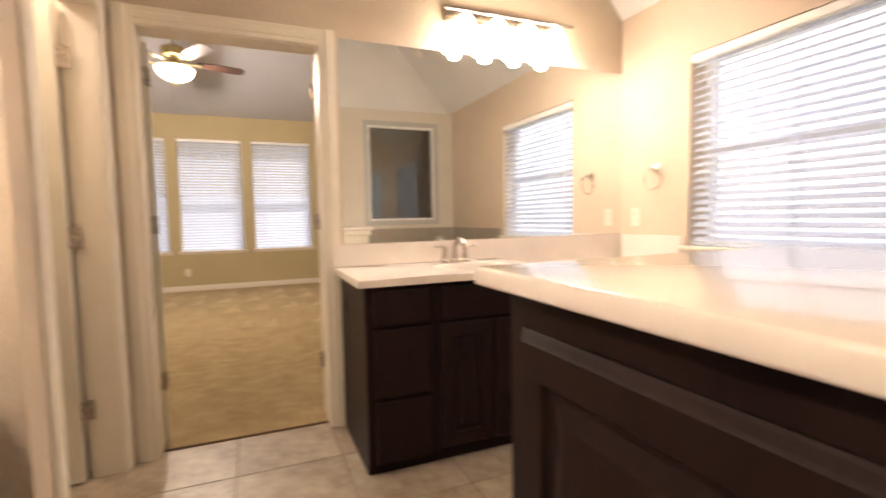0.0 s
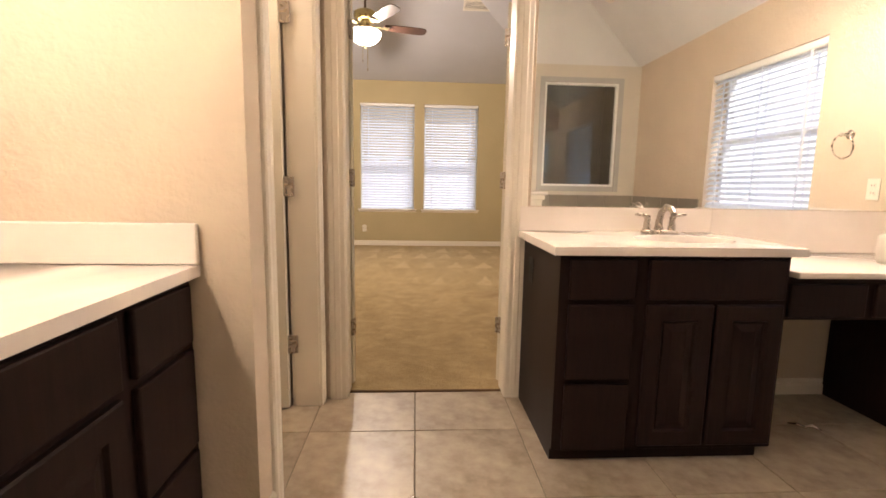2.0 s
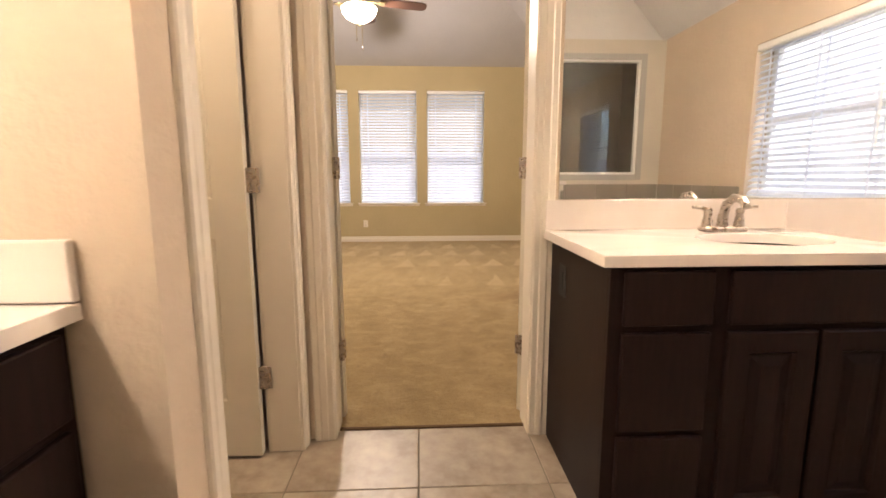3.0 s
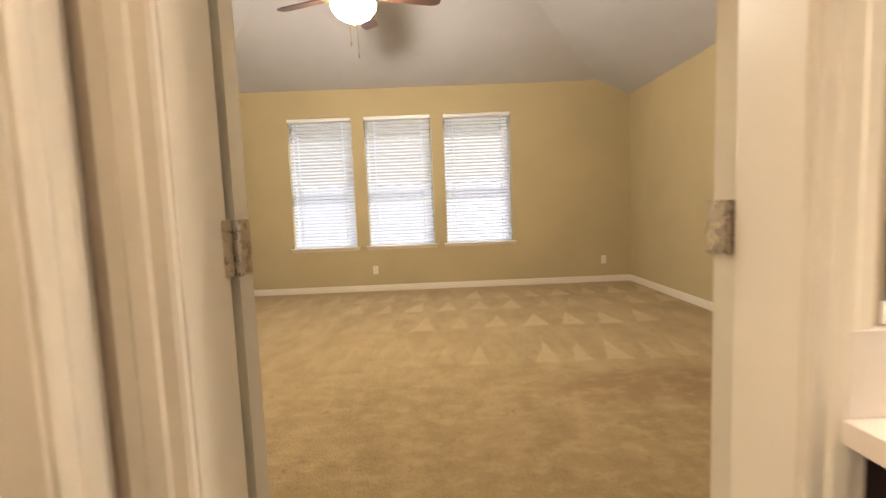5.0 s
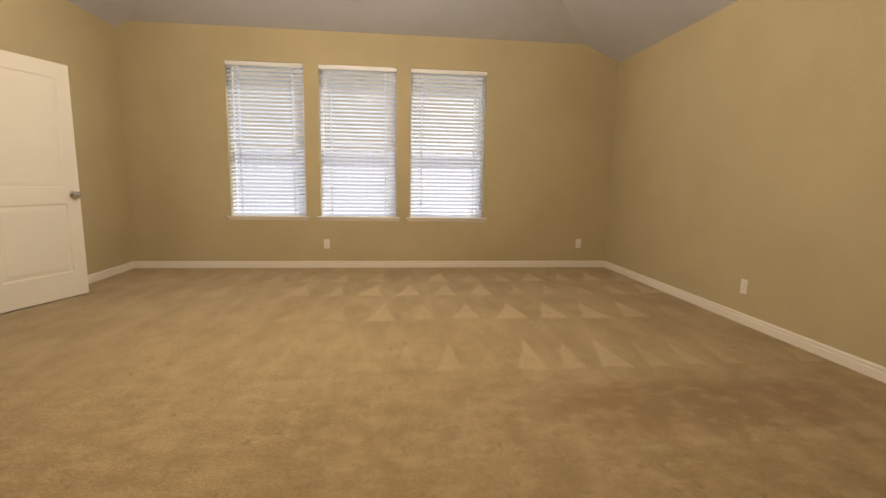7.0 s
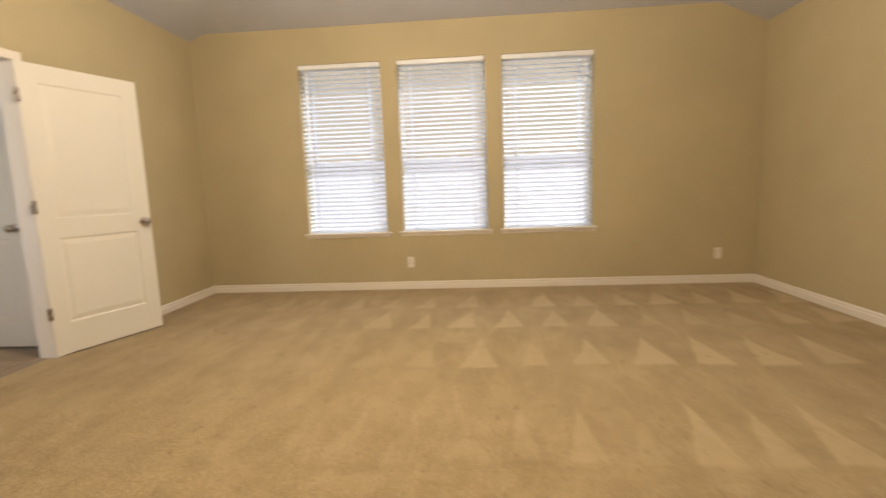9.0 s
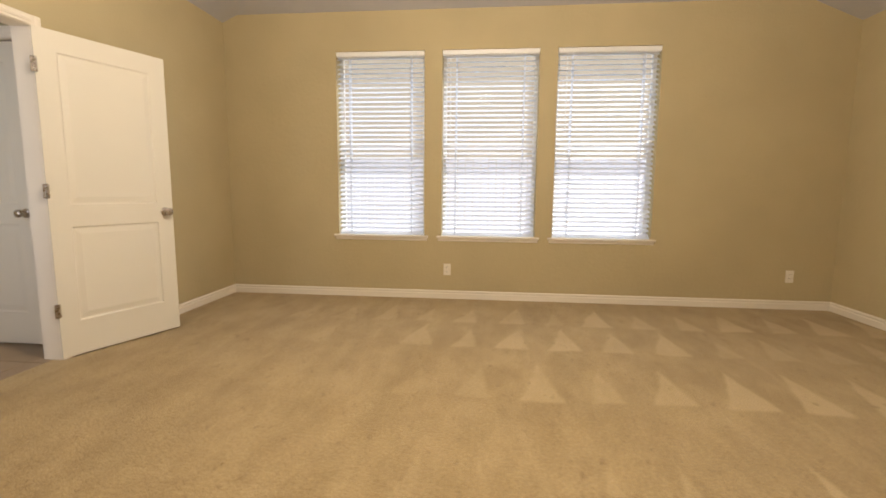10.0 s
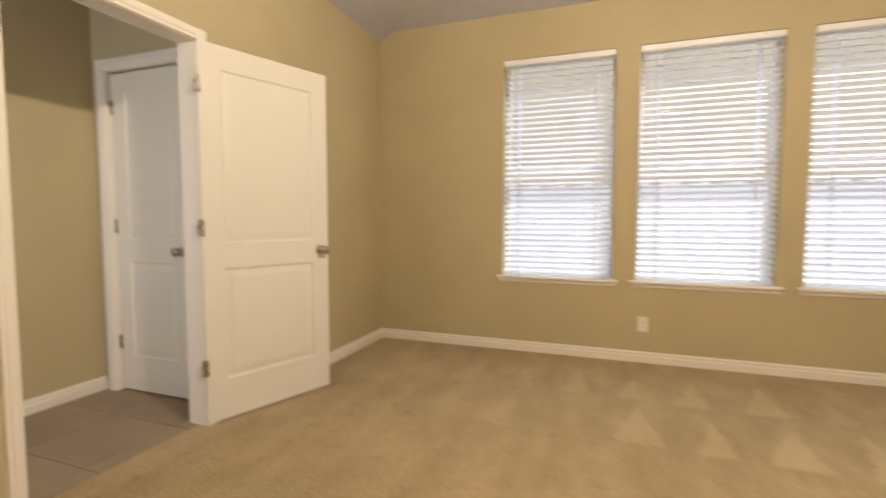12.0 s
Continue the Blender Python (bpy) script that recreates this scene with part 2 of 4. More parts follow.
M_PANE = thin_pane("shower_glass", 0.075)
M_GLASS = thin_pane("window_glass", 0.012)
M_MIRROR = nodes("mirror_silver", (0.86, 0.88, 0.87), 0.015, 1.0)[0]
M_SHOWER = paint("shower_brown_tile", (0.075, 0.06, 0.045), 0.5, 0.1, 20, 0.2)
M_GROUND = paint("dry_grass_ground", (0.24, 0.22, 0.15), 0.95, 0.8, 8, 0.3)
# tan outdoor backdrop with a little emission in place of daylight on it
M_TAN_GLOW = paint("tan_backdrop_glow", (0.50, 0.40, 0.28), 0.9, 0.3, 12, 0.1)
M_TAN_GLOW.node_tree.nodes["Principled BSDF"].inputs["Emission Color"].default_value = (1.0, 0.83, 0.62, 1)
M_TAN_GLOW.node_tree.nodes["Principled BSDF"].inputs["Emission Strength"].default_value = 0.12
# pale backdrop boards, their emission standing in for bright outdoors low in the windows
M_BOARD_GLOW = paint("pale_backdrop_glow", (0.56, 0.54, 0.58), 0.8, 0.2, 4, 0.06)
M_BOARD_GLOW.node_tree.nodes["Principled BSDF"].inputs["Emission Color"].default_value = (0.95, 0.93, 1.0, 1)
M_BOARD_GLOW.node_tree.nodes["Principled BSDF"].inputs["Emission Strength"].default_value = 0.22
# bathroom-side backdrop: emission supplies the brightness of daylit outdoors
M_SIDE_GLOW = paint("bright_backdrop_glow", (0.76, 0.72, 0.70), 0.8, 0.2, 4, 0.06)
M_SIDE_GLOW.node_tree.nodes["Principled BSDF"].inputs["Emission Color"].default_value = (1.0, 0.96, 0.97, 1)
M_SIDE_GLOW.node_tree.nodes["Principled BSDF"].inputs["Emission Strength"].default_value = 0.50
M_GREYTILE = paint("pale_grey_tile", (0.45, 0.44, 0.42), 0.4, 0.1, 20, 0.1)
M_THRESH = paint("brown_carpet_edge", (0.13, 0.075, 0.035), 0.95, 0.8, 120, 0.3)


# ---- building helpers ----
def box(bm, x0, x1, y0, y1, z0, z1, bev=0.0, seg=1):
    x0, x1 = sorted((x0, x1)); y0, y1 = sorted((y0, y1)); z0, z1 = sorted((z0, z1))
    vs = [bm.verts.new((x, y, z)) for x in (x0, x1) for y in (y0, y1) for z in (z0, z1)]
    fs = [bm.faces.new([vs[i] for i in f]) for f in ((0, 1, 3, 2), (4, 6, 7, 5), (0, 4, 5, 1), (2, 3, 7, 6), (0, 2, 6, 4), (1, 5, 7, 3))]
    if bev:
        es = list({e for f in fs for e in f.edges})
        bmesh.ops.bevel(bm, geom=es, offset=bev, segments=seg, affect="EDGES", profile=0.5)
    return bm


def boxes(*specs):
    bm = bmesh.new()
    for s in specs:
        box(bm, *s)
    return bm


def lathe(bm, profile, seg=24, m=Matrix.Identity(4), cap=True):
    """Rings of (radius, height) turned round the z axis, then posed by m."""
    rings = []
    for r, z in profile:
        rings.append([bm.verts.new(m @ Vector((r * math.cos(2 * math.pi * i / seg), r * math.sin(2 * math.pi * i / seg), z))) for i in range(seg)])
    for a, b in zip(rings, rings[1:]):
        for i in range(seg):
            bm.faces.new((a[i], a[(i + 1) % seg], b[(i + 1) % seg], b[i]))
    if cap:
        bm.faces.new(rings[0][::-1])
        bm.faces.new(rings[-1])
    return bm


def tube(bm, pts, r, seg=10, radii=None):
    pts = [Vector(p) for p in pts]
    rings = []
    for i, p in enumerate(pts):
        d = (pts[min(i + 1, len(pts) - 1)] - pts[max(i - 1, 0)]).normalized()
        q = d.to_track_quat("Z", "Y")
        rr = radii[i] if radii else r
        rings.append([bm.verts.new(p + q @ Vector((rr * math.cos(2 * math.pi * k / seg), rr * math.sin(2 * math.pi * k / seg), 0))) for k in range(seg)])
    for a, b in zip(rings, rings[1:]):
        for i in range(seg):
            bm.faces.new((a[i], a[(i + 1) % seg], b[(i + 1) % seg], b[i]))
    bm.faces.new(rings[0][::-1])
    bm.faces.new(rings[-1])
    return bm


def mesh_of(name, bm, material, smooth=False):
    bmesh.ops.recalc_face_normals(bm, faces=bm.faces)
    me = bpy.data.meshes.new(name)
    bm.to_mesh(me)
    bm.free()
    me.materials.append(material)
    if smooth:
        me.shade_smooth()
        me.set_sharp_from_angle(angle=radians(40))
    return me


def part(name, bm, material, parent=None, label="", smooth=False, m=None):
    ob = new(name, mesh_of(name, bm, material, smooth))
    if parent:
        ob.parent = parent
    if m is not None:
        ob.matrix_basis = m
    return tagged(ob, label) if label else ob


def thing(name, label, category, m=None, group="", kind=""):
    ob = new(name)
    ob.empty_display_size = 0.05
    if m is not None:
        ob.matrix_basis = m
    return tagged(ob, label, category, group, kind)


def structure(name, bm, material, label="", category="wall"):
    return tagged(part(name, bm, material), label, category, "", "structure")


def pierced(bm, u0, u1, z0, z1, holes, place):
    """One closed wall with holes (ua, ub, za, zb); place(u, side, z) gives a corner on the front (0) or back (1) face."""
    us = sorted({u0, u1, *[h[0] for h in holes], *[h[1] for h in holes]})
    zs = sorted({z0, z1, *[max(z0, h[2]) for h in holes], *[h[3] for h in holes]})
    verts = {}

    def corner(i, side, k):
        if (i, side, k) not in verts:
            verts[i, side, k] = bm.verts.new(place(us[i], side, zs[k]))
        return verts[i, side, k]

    def solid(i, k):
        if not (0 <= i < len(us) - 1 and 0 <= k < len(zs) - 1):
            return False
        cu, cz = (us[i] + us[i + 1]) / 2, (zs[k] + zs[k + 1]) / 2
        return not any(h[0] < cu < h[1] and h[2] < cz < h[3] for h in holes)
    for i in range(len(us) - 1):
        for k in range(len(zs) - 1):
            if not solid(i, k):
                continue
            for side in (0, 1):
                bm.faces.new([corner(a, side, b) for a, b in ((i, k), (i + 1, k), (i + 1, k + 1), (i, k + 1))])
            for di, dk, p, q in ((-1, 0, (i, k), (i, k + 1)), (1, 0, (i + 1, k), (i + 1, k + 1)), (0, -1, (i, k), (i + 1, k)), (0, 1, (i, k + 1), (i + 1, k + 1))):
                if not solid(i + di, k + dk):
                    bm.faces.new((corner(p[0], 0, p[1]), corner(q[0], 0, q[1]), corner(q[0], 1, q[1]), corner(p[0], 1, p[1])))
    return bm


def wall_x(name, y0, y1, x0, x1, z1, holes, material, label, z0=0.0):
    """A wall that runs along x, cut by holes (xa, xb, za, zb)."""
    bm = pierced(bmesh.new(), x0, x1, z0, z1, holes, lambda u, side, z: (u, (y0, y1)[side], z))
    return structure(name, bm, material, label)


def wall_y(name, x0, x1, y0, y1, z1, holes, material, label, z0=0.0):
    bm = pierced(bmesh.new(), y0, y1, z0, z1, holes, lambda u, side, z: ((x0, x1)[side], u, z))
    return structure(name, bm, material, label)


def vault(name, x0, x1, y0, y1, planes, material, label):
    """A ceiling under the lowest of several planes z = a + b x + c y, creased where two of them meet."""
    bm = bmesh.new()
    bm.faces.new([bm.verts.new((x, y, 0)) for x, y in ((x0, y0), (x1, y0), (x1, y1), (x0, y1))])
    for i in range(len(planes)):
        for j in range(i):
            a, b, c = (planes[i][k] - planes[j][k] for k in range(3))
            if abs(b) + abs(c) < 1e-6:
                continue
            n = Vector((b, c, 0))
            bmesh.ops.bisect_plane(bm, geom=bm.verts[:] + bm.edges[:] + bm.faces[:], plane_co=n * (-a / n.length_squared), plane_no=n.normalized())
    for v in bm.verts:
        v.co.z = min(p[0] + p[1] * v.co.x + p[2] * v.co.y for p in planes)
    for f in bm.faces:
        if f.normal.z > 0:
            f.normal_flip()
    geo = bmesh.ops.extrude_face_region(bm, geom=bm.faces[:])
    for v in geo["geom"]:
        if isinstance(v, bmesh.types.BMVert):
            v.co.z += 0.12
    return structure(name, bm, material, label, "ceiling")


# ---- structure ----
NB = -0.07   # bathroom face of the dividing wall
NR = 0.06    # bedroom face of it
FAR = 5.885
EB = 2.388    # bathroom east wall
SB = -2.95   # bathroom south wall
WR, ER = -3.215, 2.70
TOP = 3.75

structure("ground", boxes((-60, 60, -60, 60, -0.40, -0.30)), M_GROUND, "dry grass ground outside the house", "ground")
structure("floor_slab", boxes((-4.5, 2.95, -4.3, 6.1, -0.29, -0.03)), M_GROUT, "grey concrete floor slab under the rooms", "floor")
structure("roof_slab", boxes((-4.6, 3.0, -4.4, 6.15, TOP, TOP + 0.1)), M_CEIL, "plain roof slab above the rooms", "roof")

# dividing wall: bathroom paint on one side, bedroom paint on the other
wall_x("wall_bath_north", NB, -0.005, -1.6, EB + 0.12, TOP, [(-0.40, 0.432, 0, 2.0)], M_BATH, "beige painted bathroom wall with a doorway")
wall_x("wall_bedroom_south", -0.005, NR, WR - 0.12, ER + 0.12, TOP, [(-0.40, 0.432, 0, 2.0)], M_WALL, "tan painted bedroom wall with a doorway")
wall_y("wall_bath_east", EB, EB + 0.14, SB - 0.12, NB, TOP, [(-1.675, -0.60, 0.915, 1.992)], M_BATH, "beige painted bathroom wall with one window")
wall_x("wall_bath_south", SB - 0.10, SB, -1.3, EB, 2.375, [(1.335, 2.145, 1.085, 2.19)], M_BATH_PALE, "pale painted bathroom wall with a framed glass opening")
wall_x("wall_bath_south_upper", SB - 0.16, SB - 0.06, -1.3, EB, TOP, [], M_CEIL_BATH, "pale upper gable wall above the ledge", 2.375)
wall_y("wall_bath_west", -1.30, -1.18, SB - 0.1, -0.90, TOP, [], M_BATH, "beige painted bathroom wall beside the vanity")
wall_x("wall_end", -1.018, -0.905, -1.18, -0.62, TOP, [], M_BATH, "warm beige textured end wall of the vanity alcove")
wall_y("wall_closet_side", -0.62, -0.502, -1.018, NB, TOP, [(-0.835, -0.135, 0, 2.03)], M_BATH, "beige painted wall with a narrow doorway")
wall_y("wall_closet_west", -1.6, -1.48, -0.905, NB, TOP, [], M_BATH, "plain wall closing the small side room")
wall_x("wall_closet_south", -0.905, -0.88, -1.48, -0.62, TOP, [], M_BATH, "plain wall closing the small side room")

wall_x("wall_bedroom_north", FAR, FAR + 0.20, WR - 0.12, ER + 0.12, TOP, [(a, b, 0.64, 2.438) for a, b in WINDOWS_N], M_WALL, "tan painted bedroom wall with three tall windows")
wall_y("wall_bedroom_east", ER, ER + 0.12, NR, FAR, TOP, [], M_WALL, "tan painted plain bedroom wall")
wall_y("wall_bedroom_west", WR - 0.12, WR, NR, FAR, TOP, [(3.01, 3.865, 0, 2.05)], M_WALL, "tan painted bedroom wall with an open doorway")
wall_y("wall_hall_west", -4.42, -4.30, 1.5, 4.17, TOP, [], M_WALL, "tan painted hall wall")
wall_x("wall_hall_north", 4.05, 4.17, -4.30, WR - 0.12, TOP, [(-4.20, -3.53, 0, 2.05)], M_WALL, "tan painted hall wall with a closet door")
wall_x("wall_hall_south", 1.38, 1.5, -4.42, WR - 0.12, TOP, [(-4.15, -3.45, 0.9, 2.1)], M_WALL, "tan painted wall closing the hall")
wall_x("wall_closet_back", 4.75, 4.85, -4.42, WR - 0.12, TOP, [], M_WALL, "plain wall closing the hall closet")
wall_y("wall_closet_left", -4.42, -4.30, 4.17, 4.75, TOP, [], M_WALL, "plain wall closing the hall closet")

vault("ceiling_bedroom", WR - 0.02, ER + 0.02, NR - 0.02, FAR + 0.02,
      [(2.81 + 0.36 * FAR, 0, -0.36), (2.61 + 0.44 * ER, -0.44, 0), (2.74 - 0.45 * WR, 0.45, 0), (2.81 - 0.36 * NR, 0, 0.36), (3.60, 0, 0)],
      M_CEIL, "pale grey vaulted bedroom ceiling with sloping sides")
vault("ceiling_bathroom", -1.6, EB + 0.02, SB - 0.1, NB + 0.02, [(2.38 + 1.1 * EB, -1.1, 0), (3.35, 0, 0)], M_CEIL_BATH, "pale vaulted bathroom ceiling")
structure("ceiling_side_room", boxes((-1.50, -0.61, -0.89, NB + 0.01, 2.44, 2.54)), M_CEIL_BATH, "plain side room ceiling", "ceiling")
structure("ceiling_hall", boxes((-4.32, WR - 0.1, 1.48, 4.77, 2.62, 2.72)), M_CEIL, "plain hall ceiling", "ceiling")

structure("floor_bedroom", boxes((WR - 0.06, ER + 0.02, -0.01, FAR + 0.02, -0.02, 0.0)), M_CARPET, "tan cut-pile carpet with vacuum marks", "carpet")


# ---- trim ----
def profile_run(bm, p0, p1, out, prof):
    """A moulding from p0 to p1; prof: (distance out of the wall, height)."""
    p0, p1, out = Vector(p0), Vector(p1), Vector(out)
    a = [bm.verts.new(p0 + out * d + Vector((0, 0, h))) for d, h in prof]
    b = [bm.verts.new(p1 + out * d + Vector((0, 0, h))) for d, h in prof]
    for i in range(len(prof) - 1):
        bm.faces.new((a[i], b[i], b[i + 1], a[i + 1]))
    bm.faces.new(a)
    bm.faces.new(b[::-1])
    return bm


BASE = ((0.0, 0.0), (0.017, 0.0), (0.017, 0.050), (0.009, 0.056), (0.009, 0.062), (0.013, 0.066), (0.012, 0.074), (0.005, 0.082), (0.0, 0.084))


def baseboard(p0, p1, out):
    structure("baseboard", profile_run(bmesh.new(), (*p0, 0), (*p1, 0), (*out, 0), BASE), M_TRIM, "white moulded baseboard along the wall", "baseboard")


baseboard((WR, FAR), (ER, FAR), (0, -1))
baseboard((ER, NR), (ER, FAR), (-1, 0))
baseboard((WR, 3.91), (WR, FAR), (1, 0))
baseboard((WR, NR), (WR, 2.965), (1, 0))
baseboard((WR, NR), (-0.49, NR), (0, 1))
baseboard((0.52, NR), (ER, NR), (0, 1))
baseboard((-4.30, 1.5), (-4.30, 4.05), (1, 0))
baseboard((1.40, NB), (EB, NB), (0, -1))
baseboard((-0.62, -1.018), (-0.490, -1.018), (0, -1))
baseboard((-0.502, -1.018), (-0.502, -0.902), (1, 0))
baseboard((EB, SB), (EB, NB), (-1, 0))


def casing_profile(bm, length, width, m):
    """A moulded casing board of that length along z, its inner edge at x = 0, standing out along -y."""
    w = width
    prof = ((0, 0), (0, -0.010), (0.006, -0.013), (w * 0.30, -0.013), (w * 0.36, -0.017), (w * 0.62, -0.019), (w * 0.70, -0.016), (w * 0.94, -0.016), (w, -0.010), (w, 0))
    a = [bm.verts.new(m @ Vector((x, y, 0))) for x, y in prof]
    b = [bm.verts.new(m @ Vector((x, y, length))) for x, y in prof]
    for i in range(len(prof)):
        j = (i + 1) % len(prof)
        bm.faces.new((a[i], a[j], b[j], b[i]))
    bm.faces.new(a)
    bm.faces.new(b[::-1])


def door_trim(name, m, width, height, depth, label, faces=(0, 1), cas=0.085):
    """Jamb boards, stops and casings of an opening: x along the wall from 0 to width, y through it from 0 (front) to depth."""
    root = thing(name, label, "door frame", m, "", "structure")
    t = 0.02
    part("jamb", boxes((-t, 0, 0, depth, 0, height + t, 0.002)), M_TRIM, root)
    part("jamb", boxes((width, width + t, 0, depth, 0, height + t, 0.002)), M_TRIM, root)
    part("jamb", boxes((0, width, 0, depth, height, height + t, 0.002)), M_TRIM, root)
    for side in faces:
        fm = Matrix.Identity(4) if side == 0 else pose(width, depth, 0, 0, 0, 180)
        for x, flip in ((width + 0.004, 1), (-0.004, -1)):
            bm = bmesh.new()
            casing_profile(bm, height + 0.004 + cas, cas, fm @ Matrix.Translation((x, 0, 0)) @ Matrix.Diagonal((flip, 1, 1, 1)))
            part("casing", bm, M_TRIM, root)
        bm = bmesh.new()
        casing_profile(bm, width + 0.004 * 2, cas, fm @ Matrix.Translation((-0.004, 0, height + 0.004)) @ Matrix(((0, 0, 1, 0), (0, 1, 0, 0), (1, 0, 0, 0), (0, 0, 0, 1))))
        part("casing", bm, M_TRIM, root)
    return root


def hinge(parent, m, screws=True, w=0.032):
    """A butt hinge, its knuckle along z at the origin, the plates along +x and -x on the face y = 0."""
    h = part("hinge", boxes((0.002, w, -0.003, 0.0, -0.044, 0.044, 0.0012), (-w, -0.002, -0.003, 0.0, -0.044, 0.044, 0.0012)), M_NICKEL, parent, "satin nickel butt hinge", False, m)
    bm = bmesh.new()
    for k in range(5):
        lathe(bm, ((0.0062, -0.044 + k * 0.0178), (0.0062, -0.044 + k * 0.0178 + 0.0168)), 12, Matrix.Translation((0, -0.005, 0)))
    part("knuckle", bm, M_NICKEL, h, "", True)
    for x, z in ((0.011, 0.027), (0.023, 0.0), (0.011, -0.027), (-0.011, 0.027), (-0.023, 0.0), (-0.011, -0.027)) if screws else ():
        part("screw", lathe(bmesh.new(), ((0.0036, 0.0), (0.003, 0.0012)), 8, Matrix.Translation((x, -0.003, z)) @ pose(0, 0, 0, 90)), M_NICKEL, h)
    return h


def knob(parent, m):
    """A round door knob on its rosette, standing out along -y."""
    k = part("door_knob", lathe(bmesh.new(), ((0.032, 0), (0.031, 0.006), (0.022, 0.010), (0.0125, 0.013), (0.0115, 0.030), (0.019, 0.036), (0.026, 0.044),
                                              (0.0285, 0.054), (0.026, 0.062), (0.018, 0.0675), (0.006, 0.069))), M_NICKEL, parent, "satin nickel round knob", True, m @ pose(0, 0, 0, 90))
    return k


def raised(bm, x0, x1, z0, z1, y, sgn=-1, depth=0.007, wid=0.022):
    """A panel sunk and raised again in a door face lying at y; sgn: the way out of the face."""
    steps = ((0.0, 0.0), (wid * 0.35, -depth), (wid * 0.8, -depth), (wid * 2.2, -depth * 0.25))
    rings = []
    for inset, d in steps:
        yy = y + sgn * d
        rings.append([bm.verts.new(p) for p in ((x0 + inset, yy, z0 + inset), (x1 - inset, yy, z0 + inset), (x1 - inset, yy, z1 - inset), (x0 + inset, yy, z1 - inset))])
    for a, b in zip(rings, rings[1:]):
        for i in range(4):
            bm.faces.new((a[i], a[(i + 1) % 4], b[(i + 1) % 4], b[i]))
    bm.faces.new(rings[-1])


def panel_face(bm, x0, x1, z0, z1, y, panels, sgn=-1, depth=0.007, wid=0.022):
    """A flat face at y with raised panels let into it."""
    xs = sorted({x0, x1, *[p[0] for p in panels], *[p[1] for p in panels]})
    zs = sorted({z0, z1, *[p[2] for p in panels], *[p[3] for p in panels]})
    for xa, xb in zip(xs, xs[1:]):
        for za, zb in zip(zs, zs[1:]):
            cx, cz = (xa + xb) / 2, (za + zb) / 2
            if any(p[0] < cx < p[1] and p[2] < cz < p[3] for p in panels):
                continue
            bm.faces.new([bm.verts.new(q) for q in ((xa, y, za), (xb, y, za), (xb, y, zb), (xa, y, zb))])
    for p in panels:
        raised(bm, *p, y, sgn, depth, wid)


def door_leaf(name, m, width, height, label, knob_z=0.92):
    """A moulded two-panel door: hinge edge at x = 0, width along +x, thickness from y = 0 to 0.035."""
    root = thing(name, label, "door", m)
    t, z0 = 0.035, 0.012
    st = min(0.115, width * 0.22)
    panels = [(st, width - st, 0.235, 0.845), (st, width - st, 0.985, height - 0.125)]
    bm = bmesh.new()
    panel_face(bm, 0, width, z0, height, 0, panels, -1)
    panel_face(bm, 0, width, z0, height, t, panels, 1)
    for q in (((0, 0, z0), (0, t, z0), (0, t, height), (0, 0, height)), ((width, 0, z0), (width, t, z0), (width, t, height), (width, 0, height)),
              ((0, 0, z0), (width, 0, z0), (width, t, z0), (0, t, z0)), ((0, 0, height), (width, 0, height), (width, t, height), (0, t, height))):
        bm.faces.new([bm.verts.new(p) for p in q])
    bmesh.ops.remove_doubles(bm, verts=bm.verts, dist=0.0005)
    part("leaf", bm, M_DOOR, root)
    kx = width - 0.062
    knob(root, pose(kx, 0, knob_z))
    knob(root, pose(kx, t, knob_z, 0, 0, 180))
    part("latch_plate", boxes((width - 0.0005, width + 0.0015, 0.006, 0.029, knob_z - 0.028, knob_z + 0.028, 0.0004)), M_NICKEL, root, "satin nickel latch plate")
    return root


HINGE_Z = (0.32, 1.07, 1.815)
BATH_HINGE_Z = (0.325, 1.097, 1.80)
SIDE_HINGE_Z = (0.317, 1.05, 1.785)

# ---- doors and frames ----
door_trim("bathroom_door_frame", pose(-0.38, NB, 0), 0.785, 1.98, NR - NB, "white moulded frame of the bathroom doorway", (0, 1), 0.082)
door_trim("closet_door_frame", pose(-0.502, -0.815, 0, 0, 0, 90), 0.66, 2.01, 0.118, "white moulded frame of the narrow side doorway", (0, 1), 0.08)
frame_root = door_trim("bedroom_door_frame", pose(WR, 3.03, 0, 0, 0, 90), 0.815, 2.03, 0.12, "white moulded frame of the bedroom doorway", (0, 1), 0.057)
part("strike_plate", boxes((0.0, 0.0015, 0.010, 0.040, 0.885, 0.955, 0.0005)), M_NICKEL, frame_root, "satin nickel strike plate")
door_trim("hall_closet_frame", pose(-4.18, 4.05, 0), 0.63, 2.03, 0.12, "white moulded frame of the hall closet", (0,), 0.07)

# pair of narrow leaves of the bathroom doorway, both swung into the bedroom
leaf = door_leaf("door_right_leaf", pose(0.424, 0.085, 0, 0, 0, 43), 0.385, 1.967, "white narrow two-panel door leaf standing open", 0.945)
for hz in BATH_HINGE_Z:
    hinge(leaf, pose(-0.002, 0.012, hz, 0, 0, -68))
leaf = door_leaf("door_left_leaf", pose(-0.374, 0.080, 0, 0, 0, 168) @ Matrix.Diagonal((1, -1, 1, 1)), 0.385, 1.967, "white narrow two-panel door leaf folded back to the wall", 0.945)
for hz in BATH_HINGE_Z:
    hinge(leaf, pose(-0.003, -0.010, hz, 0, 0, -80))

# side-room door, open inwards against its own room
leaf = door_leaf("side_room_door", pose(-0.640, -0.160, 0, 0, 0, 180), 0.64, 1.995, "white two-panel side room door standing open")
for hz in SIDE_HINGE_Z:
    hinge(leaf, pose(-0.014, 0.020, hz, 0, 0, 8))

